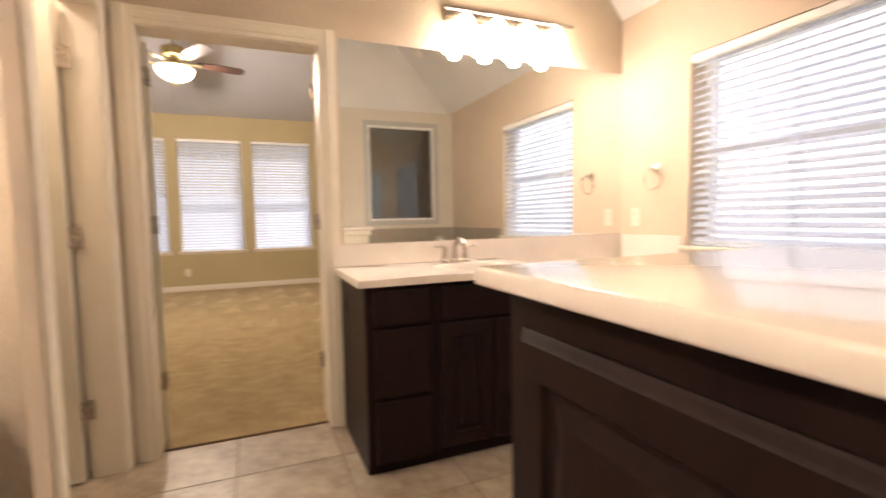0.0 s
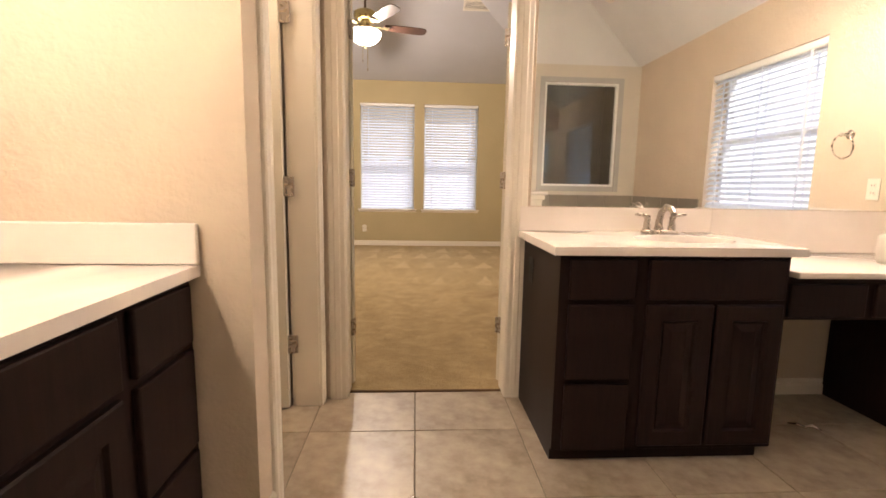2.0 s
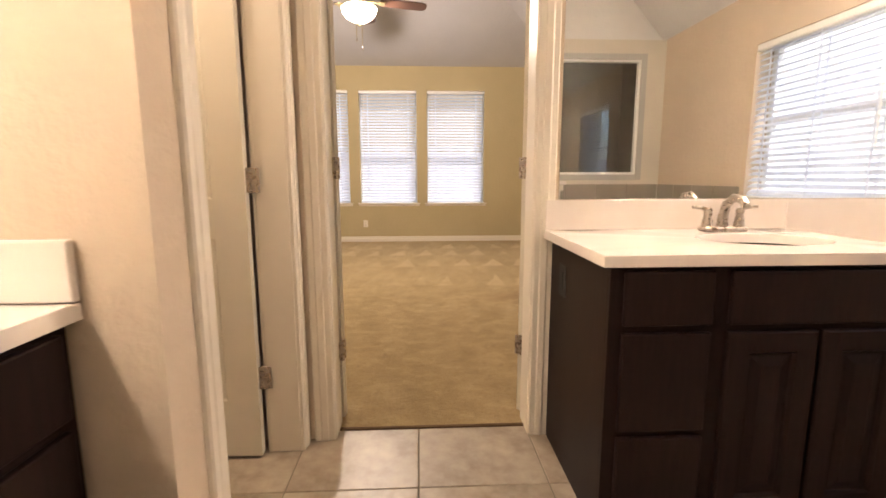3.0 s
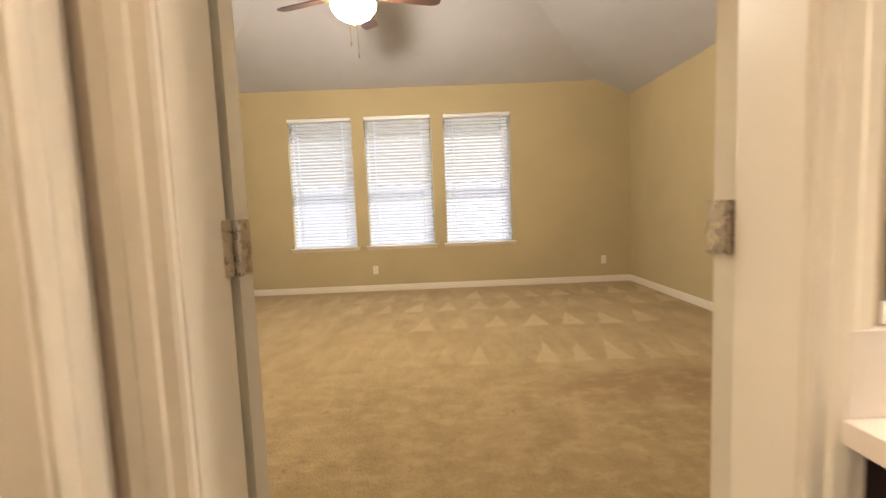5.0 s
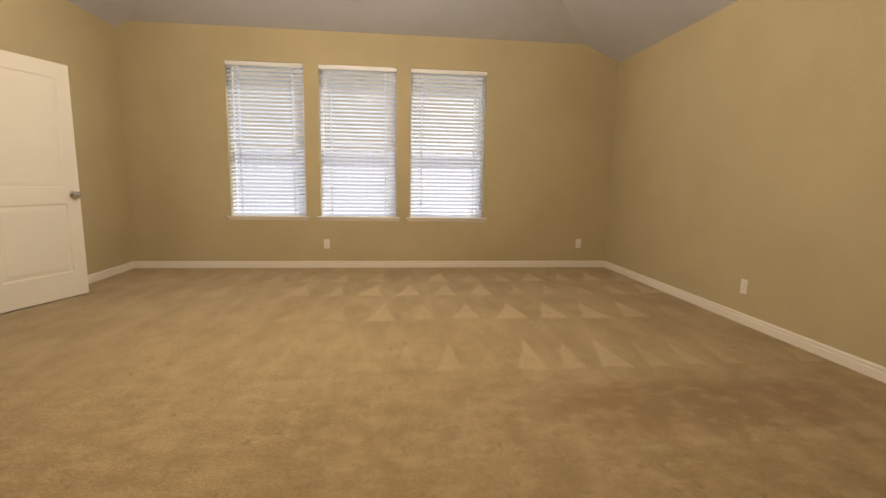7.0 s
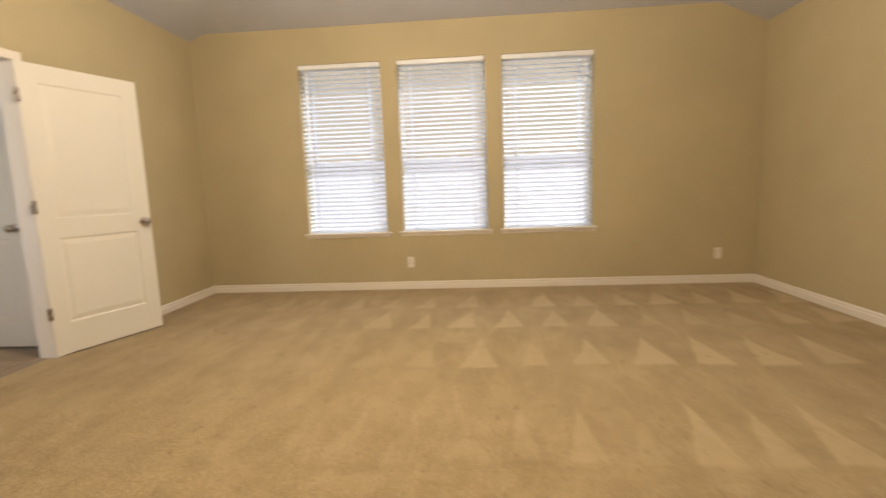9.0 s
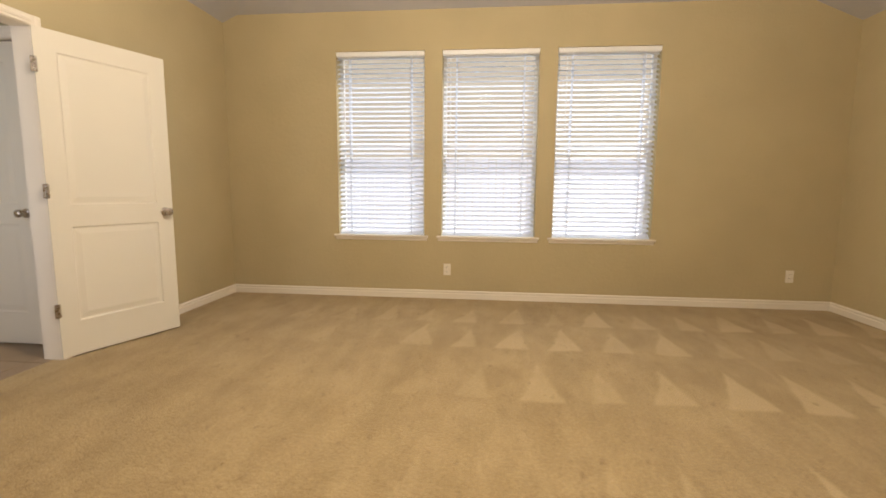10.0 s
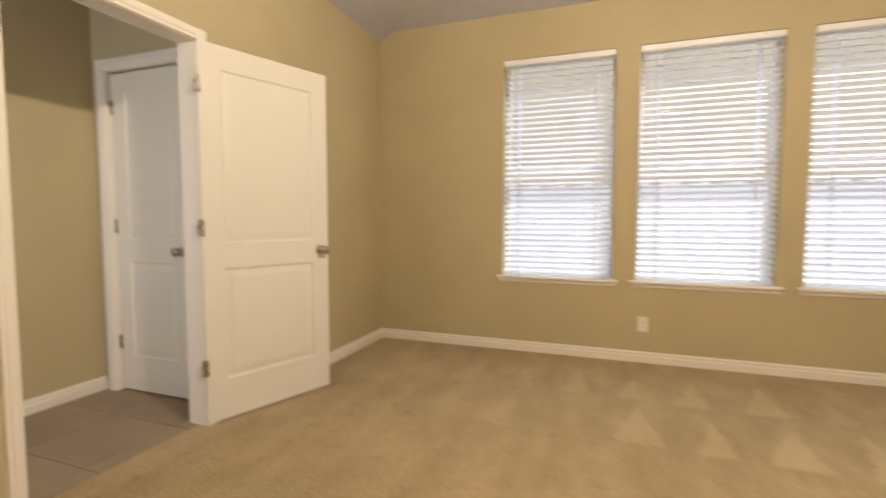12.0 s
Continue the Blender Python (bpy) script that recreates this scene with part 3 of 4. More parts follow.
# bedroom entry door, swung open towards the bedroom
leaf = door_leaf("bedroom_door", pose(WR + 0.012, 3.842, 0, 0, 0, 70.5), 0.795, 2.035, "white two-panel bedroom door standing open")
for hz in HINGE_Z:
    hinge(leaf, pose(-0.004, 0.0, hz, 0, 0, 0), False, 0.017)

# hall closet door, shut
leaf = door_leaf("hall_closet_door", pose(-4.178, 4.075, 0), 0.626, 2.02, "white two-panel closet door standing shut in the hall")
for hz in HINGE_Z:
    hinge(leaf, pose(0.0, 0.0, hz), False, 0.020)


# ---- windows and blinds ----
def window_unit(name, width, z0, z1, m, label, slats, cols, sill=True, tilt=30):
    """A window in its opening: x from 0 to width, y outwards; the blind hangs in the reveal."""
    win = thing(name, label, "window", m, "", "structure")
    h = z1 - z0
    f = 0.034
    part("window_frame", boxes((0, f, 0.13, 0.18, z0, z1), (width - f, width, 0.13, 0.18, z0, z1), (f, width - f, 0.13, 0.18, z0, z0 + f), (f, width - f, 0.13, 0.18, z1 - f, z1)), M_VINYL, win)
    zm = z0 + h * 0.5
    part("meeting_rail", boxes((f, width - f, 0.125, 0.175, zm - 0.025, zm + 0.025)), M_VINYL, win)
    for za, zb in ((z0 + f, zm - 0.025), (zm + 0.025, z1 - f)):
        p = part("pane", boxes((f, width - f, 0.150, 0.155, za, zb)), M_GLASS, win)
        p.visible_shadow = False
    if sill:
        part("window_sill", boxes((-0.042, width + 0.042, -0.036, 0.0, z0 - 0.020, z0 + 0.002, 0.005, 2), (0, width, 0.0, 0.13, z0 - 0.004, z0 + 0.002)), M_TRIM, win)
        part("apron", boxes((-0.03, width + 0.03, -0.012, 0, z0 - 0.050, z0 - 0.021, 0.003)), M_TRIM, win)
    blind = thing("window_blind", "white slatted blind lowered and tilted half open", "blind", m, "blinds in the windows")
    part("headrail", boxes((0.006, width - 0.006, 0.012, 0.062, z1 - 0.052, z1 - 0.006, 0.003)), M_VINYL, blind)
    part("valance", boxes((0.004, width - 0.004, 0.001, 0.009, z1 - 0.046, z1 - 0.004, 0.002)), M_VINYL, blind)
    part("bottom_rail", boxes((0.008, width - 0.008, 0.014, 0.062, z0 + 0.006, z0 + 0.022, 0.003)), M_SLAT, blind)
    bm = bmesh.new()
    ring = []
    for x in (0.012, width - 0.014):
        row = []
        for k in range(5):
            a = -0.024 + 0.012 * k
            arch = 0.0022 * (1 - (a / 0.024) ** 2)
            row.append(((x, a, arch + 0.0013), (x, a, arch - 0.0013)))
        ring.append(row)
    vv = [[[bm.verts.new(p) for p in pair] for pair in row] for row in ring]
    for k in range(4):
        bm.faces.new((vv[0][k][0], vv[0][k + 1][0], vv[1][k + 1][0], vv[1][k][0]))
        bm.faces.new((vv[0][k][1], vv[1][k][1], vv[1][k + 1][1], vv[0][k + 1][1]))
    for k in (0, 4):
        bm.faces.new((vv[0][k][0], vv[0][k][1], vv[1][k][1], vv[1][k][0]))
    slat = mesh_of("slat", bm, M_SLAT, True)
    top, low = z1 - 0.066, z0 + 0.040
    for k in range(slats):
        ob = new("slat", slat)
        ob.parent = blind
        ob.matrix_basis = pose(0, 0.038, low + (top - low) * k / (slats - 1), tilt + random.uniform(-1.0, 1.0))
    for c in cols:
        x = width * c
        for y in (0.0115, 0.0645):
            part("ladder_cord", boxes((x - 0.006, x + 0.006, y - 0.0012, y + 0.0012, z0 + 0.022, z1 - 0.05)), M_SLAT, blind)
    bm = tube(bmesh.new(), ((width * 0.09, 0.0, z1 - 0.06), (width * 0.09, -0.004, z1 - 0.5), (width * 0.092, 0.0, z1 - 0.78)), 0.004, 8)
    part("tilt_wand", bm, M_CORD, blind)
    return win


for i, (wa, wb) in enumerate(WINDOWS_N):
    window_unit("window_%d" % (i + 1), wb - wa, 0.64, 2.438, pose(wa, FAR, 0), "tall white vinyl bedroom window behind a blind", 38, (0.15, 0.85))
window_unit("window_4", 1.075, 0.915, 1.992, pose(EB, -0.60, 0, 0, 0, -90), "white vinyl bathroom window behind a blind", 24, (0.12, 0.5, 0.88), True)


# ---- cabinets ----
def front(parent, name, x0, x1, z0, z1, y, panel=True, e=0.005):
    """A drawer front or door, proud of the face frame at y, looking along -y."""
    bm = bmesh.new()
    t = 0.019
    if panel:
        lip = 0.019 - e * 0.9
        panel_face(bm, x0 + e, x1 - e, z0 + e, z1 - e, y - t, [(x0 + 0.060, x1 - 0.060, z0 + 0.060, z1 - 0.060)], -1, 0.010, 0.019)
        rim = [[bm.verts.new((xa, yy, za)) for xa, za in ((x0 + i, z0 + i), (x1 - i, z0 + i), (x1 - i, z1 - i), (x0 + i, z1 - i))] for i, yy in ((e, y - t), (e * 0.75, y - t + e * 0.2), (e * 0.25, y - lip - e * 0.2), (0, y - lip))]
        for ra, rb in zip(rim, rim[1:]):
            for k in range(4):
                bm.faces.new((ra[k], rb[k], rb[(k + 1) % 4], ra[(k + 1) % 4]))
        for q in (((x0, z0), (x1, z0)), ((x1, z0), (x1, z1)), ((x1, z1), (x0, z1)), ((x0, z1), (x0, z0))):
            bm.faces.new([bm.verts.new(p) for p in ((q[0][0], y - lip, q[0][1]), (q[1][0], y - lip, q[1][1]), (q[1][0], y, q[1][1]), (q[0][0], y, q[0][1]))])
        bmesh.ops.remove_doubles(bm, verts=bm.verts, dist=0.0003)
    else:
        box(bm, x0, x1, y - t, y, z0, z1, 0.005, 2)
    return part(name, bm, M_ESPRESSO, parent)


def base_cabinet(name, label, m, width, depth, height, drawers=(), doors=(), falses=(), toe=0.0, group="bathroom cabinets", edge=0.005):
    """A face-frame cabinet: front at y = 0 looking along -y, body behind it, x from 0 to width."""
    root = thing(name, label, "cabinet", m, group)
    part("body", boxes((0.0, width, 0.018, depth, toe, height)), M_ESPRESSO, root)
    part("face_frame", boxes((0, width, 0, 0.018, toe, height, 0.001)), M_ESPRESSO, root)
    if toe:
        part("toe_kick", boxes((0.0, width - 0.04, 0.022, depth, 0, toe)), M_ESPRESSO, root)
    for d in drawers:
        front(root, "drawer_front", *d, 0, False)
    for d in falses:
        front(root, "false_front", *d, 0, False)
    for d in doors:
        front(root, "cabinet_door", *d, 0, True, edge)
    return root


def slab(name, label, x0, x1, y0, y1, z1, t=0.032, hole=None, parent=None):
    """A cultured marble top, with an oval basin sunk into it where hole = (cx, cy, rx, ry)."""
    root = parent or thing(name, label, "countertop")
    if not hole:
        part("top", boxes((x0, x1, y0, y1, z1 - t, z1, 0.006, 3)), M_MARBLE, root, "", True)
        return root
    cx, cy, rx, ry = hole
    bm = bmesh.new()
    n = 40
    outer, inner = [], []
    for k in range(n):
        a = 2 * math.pi * k / n
        dx, dy = math.cos(a), math.sin(a)
        s = min((x1 - cx) / dx if dx > 1e-6 else 9, (x0 - cx) / dx if dx < -1e-6 else 9, (y1 - cy) / dy if dy > 1e-6 else 9, (y0 - cy) / dy if dy < -1e-6 else 9)
        outer.append(Vector((cx + dx * s, cy + dy * s, z1)))
        inner.append(Vector((cx + dx * rx, cy + dy * ry, z1)))
    for c in ((x0, y0), (x0, y1), (x1, y0), (x1, y1)):
        k = min(range(n), key=lambda i: (outer[i].xy - Vector(c)).length)
        outer[k] = Vector((*c, z1))
    rings = [outer, inner]
    for fr, d in ((0.97, 0.006), (0.9, 0.05), (0.7, 0.105), (0.4, 0.13), (0.12, 0.135)):
        rings.append([Vector((cx + (p.x - cx) * fr, cy + (p.y - cy) * fr, z1 - d)) for p in inner])
    low = [Vector((p.x, p.y, z1 - t)) for p in outer]
    vr = [[bm.verts.new(p) for p in r] for r in [low] + rings]
    for a, b in zip(vr, vr[1:]):
        for k in range(n):
            bm.faces.new((a[k], a[(k + 1) % n], b[(k + 1) % n], b[k]))
    bm.faces.new(vr[-1])
    bm.faces.new(vr[0][::-1])
    edge = [e for e in bm.edges if all(v in vr[1] for v in e.verts)]
    bmesh.ops.bevel(bm, geom=edge, offset=0.006, segments=3, affect="EDGES", profile=0.5)
    part("top", bm, M_MARBLE, root, "", True)
    part("drain", lathe(bmesh.new(), ((0.024, 0), (0.024, 0.003), (0.018, 0.004)), 20, Matrix.Translation((cx, cy, z1 - 0.136))), M_CHROME, root, "chrome drain ring", True)
    return root


def faucet(m):
    root = thing("faucet", "satin nickel two-handle faucet on the countertop", "faucet", m, "bathroom faucets")
    bm = box(bmesh.new(), -0.085, 0.085, -0.028, 0.028, 0.0, 0.018, 0.008, 3)
    part("base_plate", bm, M_NICKEL, root, "", True)
    bm = tube(bmesh.new(), ((0, 0.006, 0.015), (0, 0.004, 0.06), (0, -0.012, 0.105), (0, -0.05, 0.128), (0, -0.095, 0.122), (0, -0.118, 0.098)), 0.014, 16, (0.022, 0.018, 0.016, 0.0155, 0.015, 0.014))
    part("spout", bm, M_NICKEL, root, "", True)
    for s in (-1, 1):
        h = part("handle", lathe(bmesh.new(), ((0.021, 0.015), (0.019, 0.03), (0.014, 0.06), (0.015, 0.078), (0.011, 0.088), (0.003, 0.09)), 18, Matrix.Translation((s * 0.062, 0, 0))), M_NICKEL, root, "", True)
        part("lever", tube(bmesh.new(), ((s * 0.055, 0, 0.080), (s * 0.085, 0.0, 0.088), (s * 0.125, -0.004, 0.092)), 0.006, 10, (0.009, 0.007, 0.0055)), M_NICKEL, h, "", True)
    return root


# north vanity beside the doorway
base_cabinet("vanity_cabinet", "espresso wood vanity cabinet with drawers and two doors", pose(0.483, -0.648, 0), 0.89, 0.571, 0.824,
             drawers=((0.035, 0.285, 0.655, 0.808), (0.035, 0.285, 0.345, 0.635), (0.035, 0.285, 0.055, 0.325)),
             falses=((0.335, 0.872, 0.655, 0.808),), doors=((0.335, 0.596, 0.07, 0.635), (0.61, 0.872, 0.07, 0.635)), toe=0.05)
outlet_plate = thing("cabinet_outlet", "dark brown outlet plate on the vanity side panel", "outlet", pose(0.485, -0.235, 0.69, 0, 0, -90))
part("plate", boxes((-0.036, 0.036, -0.006, -0.0005, -0.058, 0.058, 0.003, 2)), M_DARK, outlet_plate)
part("socket", boxes((-0.016, 0.016, -0.009, -0.006, -0.034, 0.034, 0.002)), M_DARK, outlet_plate)
top = slab("vanity_countertop", "white cultured marble countertop with an oval basin", 0.450, 1.414, -0.682, NB, 0.856, 0.032, (1.10, -0.385, 0.21, 0.155))
part("backsplash", boxes((0.453, 1.414, NB - 0.02, NB - 0.001, 0.857, 0.972, 0.001)), M_MARBLE, top)
faucet(pose(1.11, -0.165, 0.856))

# lower make-up desk beside it
desk = slab("makeup_desk", "white topped make-up desk with an espresso wood drawer", 1.418, EB - 0.002, -0.645, NB, 0.760, 0.026)
part("backsplash", boxes((1.4145, EB - 0.002, NB - 0.02, NB - 0.001, 0.761, 0.972, 0.001)), M_MARBLE, desk)
part("side_splash", boxes((EB - 0.022, EB - 0.003, -0.575, NB - 0.022, 0.761, 0.972, 0.004)), M_MARBLE, desk)
part("apron", boxes((1.375, 2.118, -0.60, -0.55, 0.560, 0.733)), M_ESPRESSO, desk)
part("back_rail", boxes((1.375, 2.118, -0.09, -0.072, 0.560, 0.733)), M_ESPRESSO, desk)
for xa, xb in ((1.415, 1.735), (1.775, 2.095)):
    front(desk, "drawer_front", xa, xb, 0.574, 0.708, -0.60, False)
base_cabinet("desk_cabinet", "espresso wood cabinet carrying the end of the desk", pose(2.12, -0.62, 0), EB - 2.125, 0.54, 0.733,
             doors=((0.03, EB - 2.155, 0.055, 0.70),))

# tall island counter with a raised ledge
NCX, NCY, NCZ = 0.384, -1.886, 1.029
base_cabinet("tall_vanity_cabinet", "tall espresso wood cabinet with raised panel doors", pose(NCX + 0.04, NCY - 0.045, 0, 0, 0, -90), 0.985, 0.355, NCZ - 0.03,
             doors=((0.045, 0.485, 0.06, 0.948), (0.50, 0.94, 0.06, 0.948)), edge=0.015)
pony = thing("pony_wall", "white painted half wall carrying the tall counter", "half wall", None, "", "structure")
part("core", boxes((0.786, 1.07, SB + 0.005, NCY - 0.03, 0, NCZ - 0.03)), M_TRIM, pony)
part("crown", boxes((0.785, 1.09, SB + 0.006, NCY - 0.012, NCZ - 0.075, NCZ - 0.031, 0.006, 2)), M_TRIM, pony)
slab("tall_countertop", "glossy white marble top of the tall cabinet", NCX, 1.11, SB + 0.005, NCY, NCZ, 0.03)

# long vanity along the west wall
wv = pose(-0.667, SB + 0.02, 0, 0, 0, 90)
L = -1.022 - (SB + 0.02)
base_cabinet("long_vanity_cabinet", "long espresso wood vanity cabinet with drawers and doors", wv, L, 0.509, 0.808,
             drawers=tuple((L - 0.285, L - 0.03, a, b) for a, b in ((0.635, 0.792), (0.345, 0.615), (0.055, 0.325))),
             falses=((L - 1.10, L - 0.335, 0.635, 0.792), (0.04, L - 1.15, 0.635, 0.792)),
             doors=((L - 0.71, L - 0.335, 0.055, 0.615), (L - 1.10, L - 0.725, 0.055, 0.615), (0.04, L - 1.15, 0.055, 0.615)))
top = slab("long_countertop", "white cultured marble countertop along the mirror wall", -1.178, -0.636, SB + 0.004, -1.02, 0.842, 0.032, (-0.90, -1.75, 0.155, 0.21))
part("backsplash", boxes((-1.178, -1.158, SB + 0.004, -1.041, 0.843, 0.95, 0.004)), M_MARBLE, top)
part("side_splash", boxes((-1.178, -0.634, -1.040, -1.0195, 0.843, 0.955, 0.005, 2)), M_MARBLE, top)
faucet(pose(-1.115, -1.75, 0.842, 0, 0, 90))

# mirrors
mir = thing("wall_mirror", "large frameless mirror above the vanity and desk", "mirror")
part("glass", boxes((0.505, EB - 0.006, NB - 0.006, NB - 0.001, 0.975, 2.035)), M_MIRROR, mir)
mir = thing("side_mirror", "frameless mirror above the long vanity", "mirror")
part("glass", boxes((-1.179, -1.174, SB + 0.05, -1.10, 0.953, 2.0)), M_MIRROR, mir)


# ---- lamps ----
def vanity_light(m, n, label):
    root = thing("vanity_light", label, "wall lamp", m, "vanity lights")
    w = 0.2 * n
    part("back_plate", boxes((-w / 2, w / 2, -0.024, -0.001, 0.07, 0.16, 0.006, 2)), M_NICKEL, root, "", True)
    bm = tube(bmesh.new(), ((-w / 2 - 0.02, -0.085, 0.115), (w / 2 + 0.02, -0.085, 0.115)), 0.011, 12)
    part("rail", bm, M_NICKEL, root, "", True)
    for k in range(n):
        x = -w / 2 + 0.2 * (k + 0.5)
        a = part("arm", tube(bmesh.new(), ((x, -0.02, 0.115), (x, -0.085, 0.115), (x, -0.085, 0.085)), 0.009, 10), M_NICKEL, root, "", True)
        s = part("shade", lathe(bmesh.new(), ((0.028, 0.085), (0.046, 0.06), (0.062, 0.01), (0.070, -0.055), (0.068, -0.056), (0.058, 0.008), (0.024, 0.078)), 24, Matrix.Translation((x, -0.085, 0)), False), M_SHADE, root, "lit frosted glass shade", True)
    return root


vanity_light(pose(1.50, NB, 2.13), 4, "satin nickel vanity light with four lit glass shades")
vanity_light(pose(-1.18, -1.75, 2.16, 0, 0, 90), 4, "satin nickel vanity light with four lit glass shades")
for k in range(4):
    point_lamp("vanity_bulb", (1.20 + 0.2 * k, NB - 0.085, 2.06), 4.3, 0.04, VANITY)
    point_lamp("vanity_bulb", (-1.095, -2.05 + 0.2 * k, 2.09), 2.9, 0.04, VANITY)


def ceiling_fan(m, ceiling_z):
    """m: the point under the motor housing."""
    root = thing("ceiling_fan", "brass ceiling fan with dark wood blades and a lit bowl lamp", "ceiling fan", m)
    part("canopy", lathe(bmesh.new(), ((0.02, ceiling_z - 0.07), (0.05, ceiling_z - 0.055), (0.065, ceiling_z - 0.01), (0.066, ceiling_z)), 24), M_BRONZE, root, "", True)
    part("down_rod", lathe(bmesh.new(), ((0.0125, 0.16), (0.0125, ceiling_z - 0.05)), 14), M_BRONZE, root, "", True)
    part("motor_housing", lathe(bmesh.new(), ((0.03, 0.18), (0.075, 0.165), (0.115, 0.14), (0.12, 0.09), (0.10, 0.06), (0.06, 0.045), (0.055, 0.0)), 32), M_BRASS, root, "antique brass motor housing", True)
    for k in range(5):
        a = FAN_TURN + 72 * k
        bm = bmesh.new()
        box(bm, 0.045, 0.22, -0.018, 0.018, 0.002, 0.008, 0.002)
        box(bm, 0.19, 0.25, -0.045, 0.045, 0.001, 0.007, 0.002)
        part("blade_iron", bm, M_BRASS, root, "", False, pose(0, 0, 0, 0, 0, a))
        bm = bmesh.new()
        prof = []
        for s, w in ((0.20, 0.050), (0.30, 0.058), (0.48, 0.066), (0.60, 0.066), (0.645, 0.052), (0.66, 0.03)):
            prof.append((s, w))
        lowv = [bm.verts.new((s, -w, 0)) for s, w in prof] + [bm.verts.new((s, w, 0)) for s, w in reversed(prof)]
        f = bm.faces.new(lowv)
        g = bmesh.ops.extrude_face_region(bm, geom=[f])
        for v in g["geom"]:
            if isinstance(v, bmesh.types.BMVert):
                v.co.z += 0.007
        part("blade", bm, M_BLADE, root, "", False, pose(0, 0, 0.012, 0, 0, a) @ pose(0, 0, 0, -13))
    part("lamp_fitter", lathe(bmesh.new(), ((0.05, 0.0), (0.075, -0.015), (0.10, -0.03), (0.105, -0.045)), 28), M_BRASS, root, "", True)
    part("bowl", lathe(bmesh.new(), ((0.150, -0.045), (0.168, -0.060), (0.160, -0.095), (0.125, -0.140), (0.075, -0.170), (0.02, -0.182)), 36, Matrix.Identity(4), True), M_BOWL, root, "lit frosted glass bowl", True).visible_shadow = False
    part("finial", lathe(bmesh.new(), ((0.010, -0.180), (0.014, -0.190), (0.008, -0.202), (0.011, -0.212), (0.003, -0.220)), 14), M_BRASS, root, "", True)
    for x, y, z in ((0.03, -0.06, -0.42), (-0.02, -0.065, -0.34)):
        part("pull_chain", tube(bmesh.new(), ((x, y, -0.03), (x, y, z)), 0.0026, 6), M_BRASS, root)
        part("pull_fob", lathe(bmesh.new(), ((0.002, z), (0.006, z - 0.01), (0.006, z - 0.03), (0.002, z - 0.036)), 10, Matrix.Translation((x, y, 0))), M_NICKEL, root, "", True)
    return root


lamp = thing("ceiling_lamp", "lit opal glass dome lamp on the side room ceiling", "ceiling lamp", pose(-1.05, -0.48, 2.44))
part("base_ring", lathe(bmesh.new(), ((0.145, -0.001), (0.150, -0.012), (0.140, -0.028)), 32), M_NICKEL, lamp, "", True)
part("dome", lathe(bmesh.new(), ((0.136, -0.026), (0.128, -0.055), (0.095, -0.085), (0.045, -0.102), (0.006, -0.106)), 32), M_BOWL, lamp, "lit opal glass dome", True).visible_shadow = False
FAN_TURN = 14
ceiling_fan(pose(-0.592, 2.866, 2.70), 3.60 - 2.70)


# ---- small fixtures ----
def outlet(m, label="white duplex outlet plate on the wall", switch=False):
    root = thing("light_switch" if switch else "wall_outlet", label, "switch" if switch else "outlet", m, "wall outlets")
    part("plate", boxes((-0.036, 0.036, -0.006, -0.0005, -0.058, 0.058, 0.003, 2)), M_PLASTIC, root)
    if switch:
        part("rocker", boxes((-0.017, 0.017, -0.010, -0.006, -0.033, 0.033, 0.002)), M_PLASTIC, root)
    else:
        for z in (-0.02, 0.02):
            r = part("socket", lathe(bmesh.new(), ((0.0165, 0), (0.0160, 0.002)), 20, Matrix.Translation((0, -0.006, z)) @ pose(0, 0, 0, 90)), M_PLASTIC, root)
            part("slot", boxes((-0.008, -0.0055, -0.0086, -0.0078, z - 0.004, z + 0.006), (0.0055, 0.008, -0.0086, -0.0078, z - 0.004, z + 0.006)), M_DARK, r)
    part("screw", lathe(bmesh.new(), ((0.003, 0), (0.0025, 0.001)), 10, Matrix.Translation((0, -0.006, 0)) @ pose(0, 0, 0, 90)), M_PLASTIC, root)
    return root


outlet(pose(-0.938, FAR, 0.30))
outlet(pose(2.315, FAR, 0.315))
outlet(pose(ER, 3.42, 0.30, 0, 0, -90))
outlet(pose(EB, -0.20, 1.085, 0, 0, -90))

ring = thing("towel_ring", "satin nickel towel ring on the bathroom wall", "towel ring", pose(EB, -0.375, 1.388, 0, 0, -90))
part("rosette", lathe(bmesh.new(), ((0.026, 0.0005), (0.026, 0.008), (0.015, 0.014), (0.009, 0.018), (0.009, 0.05), (0.013, 0.056), (0.004, 0.060)), 22, pose(0, 0, 0, 90)), M_NICKEL, ring, "", True)
bm = bmesh.new()
tube(bm, [(0.066 * math.sin(2 * math.pi * k / 36), -0.042 - 0.01 * math.cos(2 * math.pi * k / 36), -0.066 + 0.066 * math.cos(2 * math.pi * k / 36)) for k in range(37)], 0.0045, 8)
part("ring", bm, M_NICKEL, ring, "", True)

vent = thing("ceiling_vent", "white louvred air vent in the sloping ceiling", "vent", pose(0.74, 4.15, 2.81 + 0.36 * (FAR - 4.15) - 0.002, -19.8, 0, 0))
part("frame", boxes((-0.18, 0.18, 0.075, 0.10, -0.012, 0), (-0.18, 0.18, -0.10, -0.075, -0.012, 0), (-0.18, -0.155, -0.075, 0.075, -0.012, 0), (0.155, 0.18, -0.075, 0.075, -0.012, 0)), M_PLASTIC, vent)
part("backing", boxes((-0.155, 0.155, -0.075, 0.075, -0.003, -0.0005)), M_DARK, vent)
for k in range(7):
    part("slat", boxes((-0.155, 0.155, -0.069 + 0.021 * k, -0.066 + 0.021 * k + 0.006, -0.011, -0.006)), M_PLASTIC, vent)

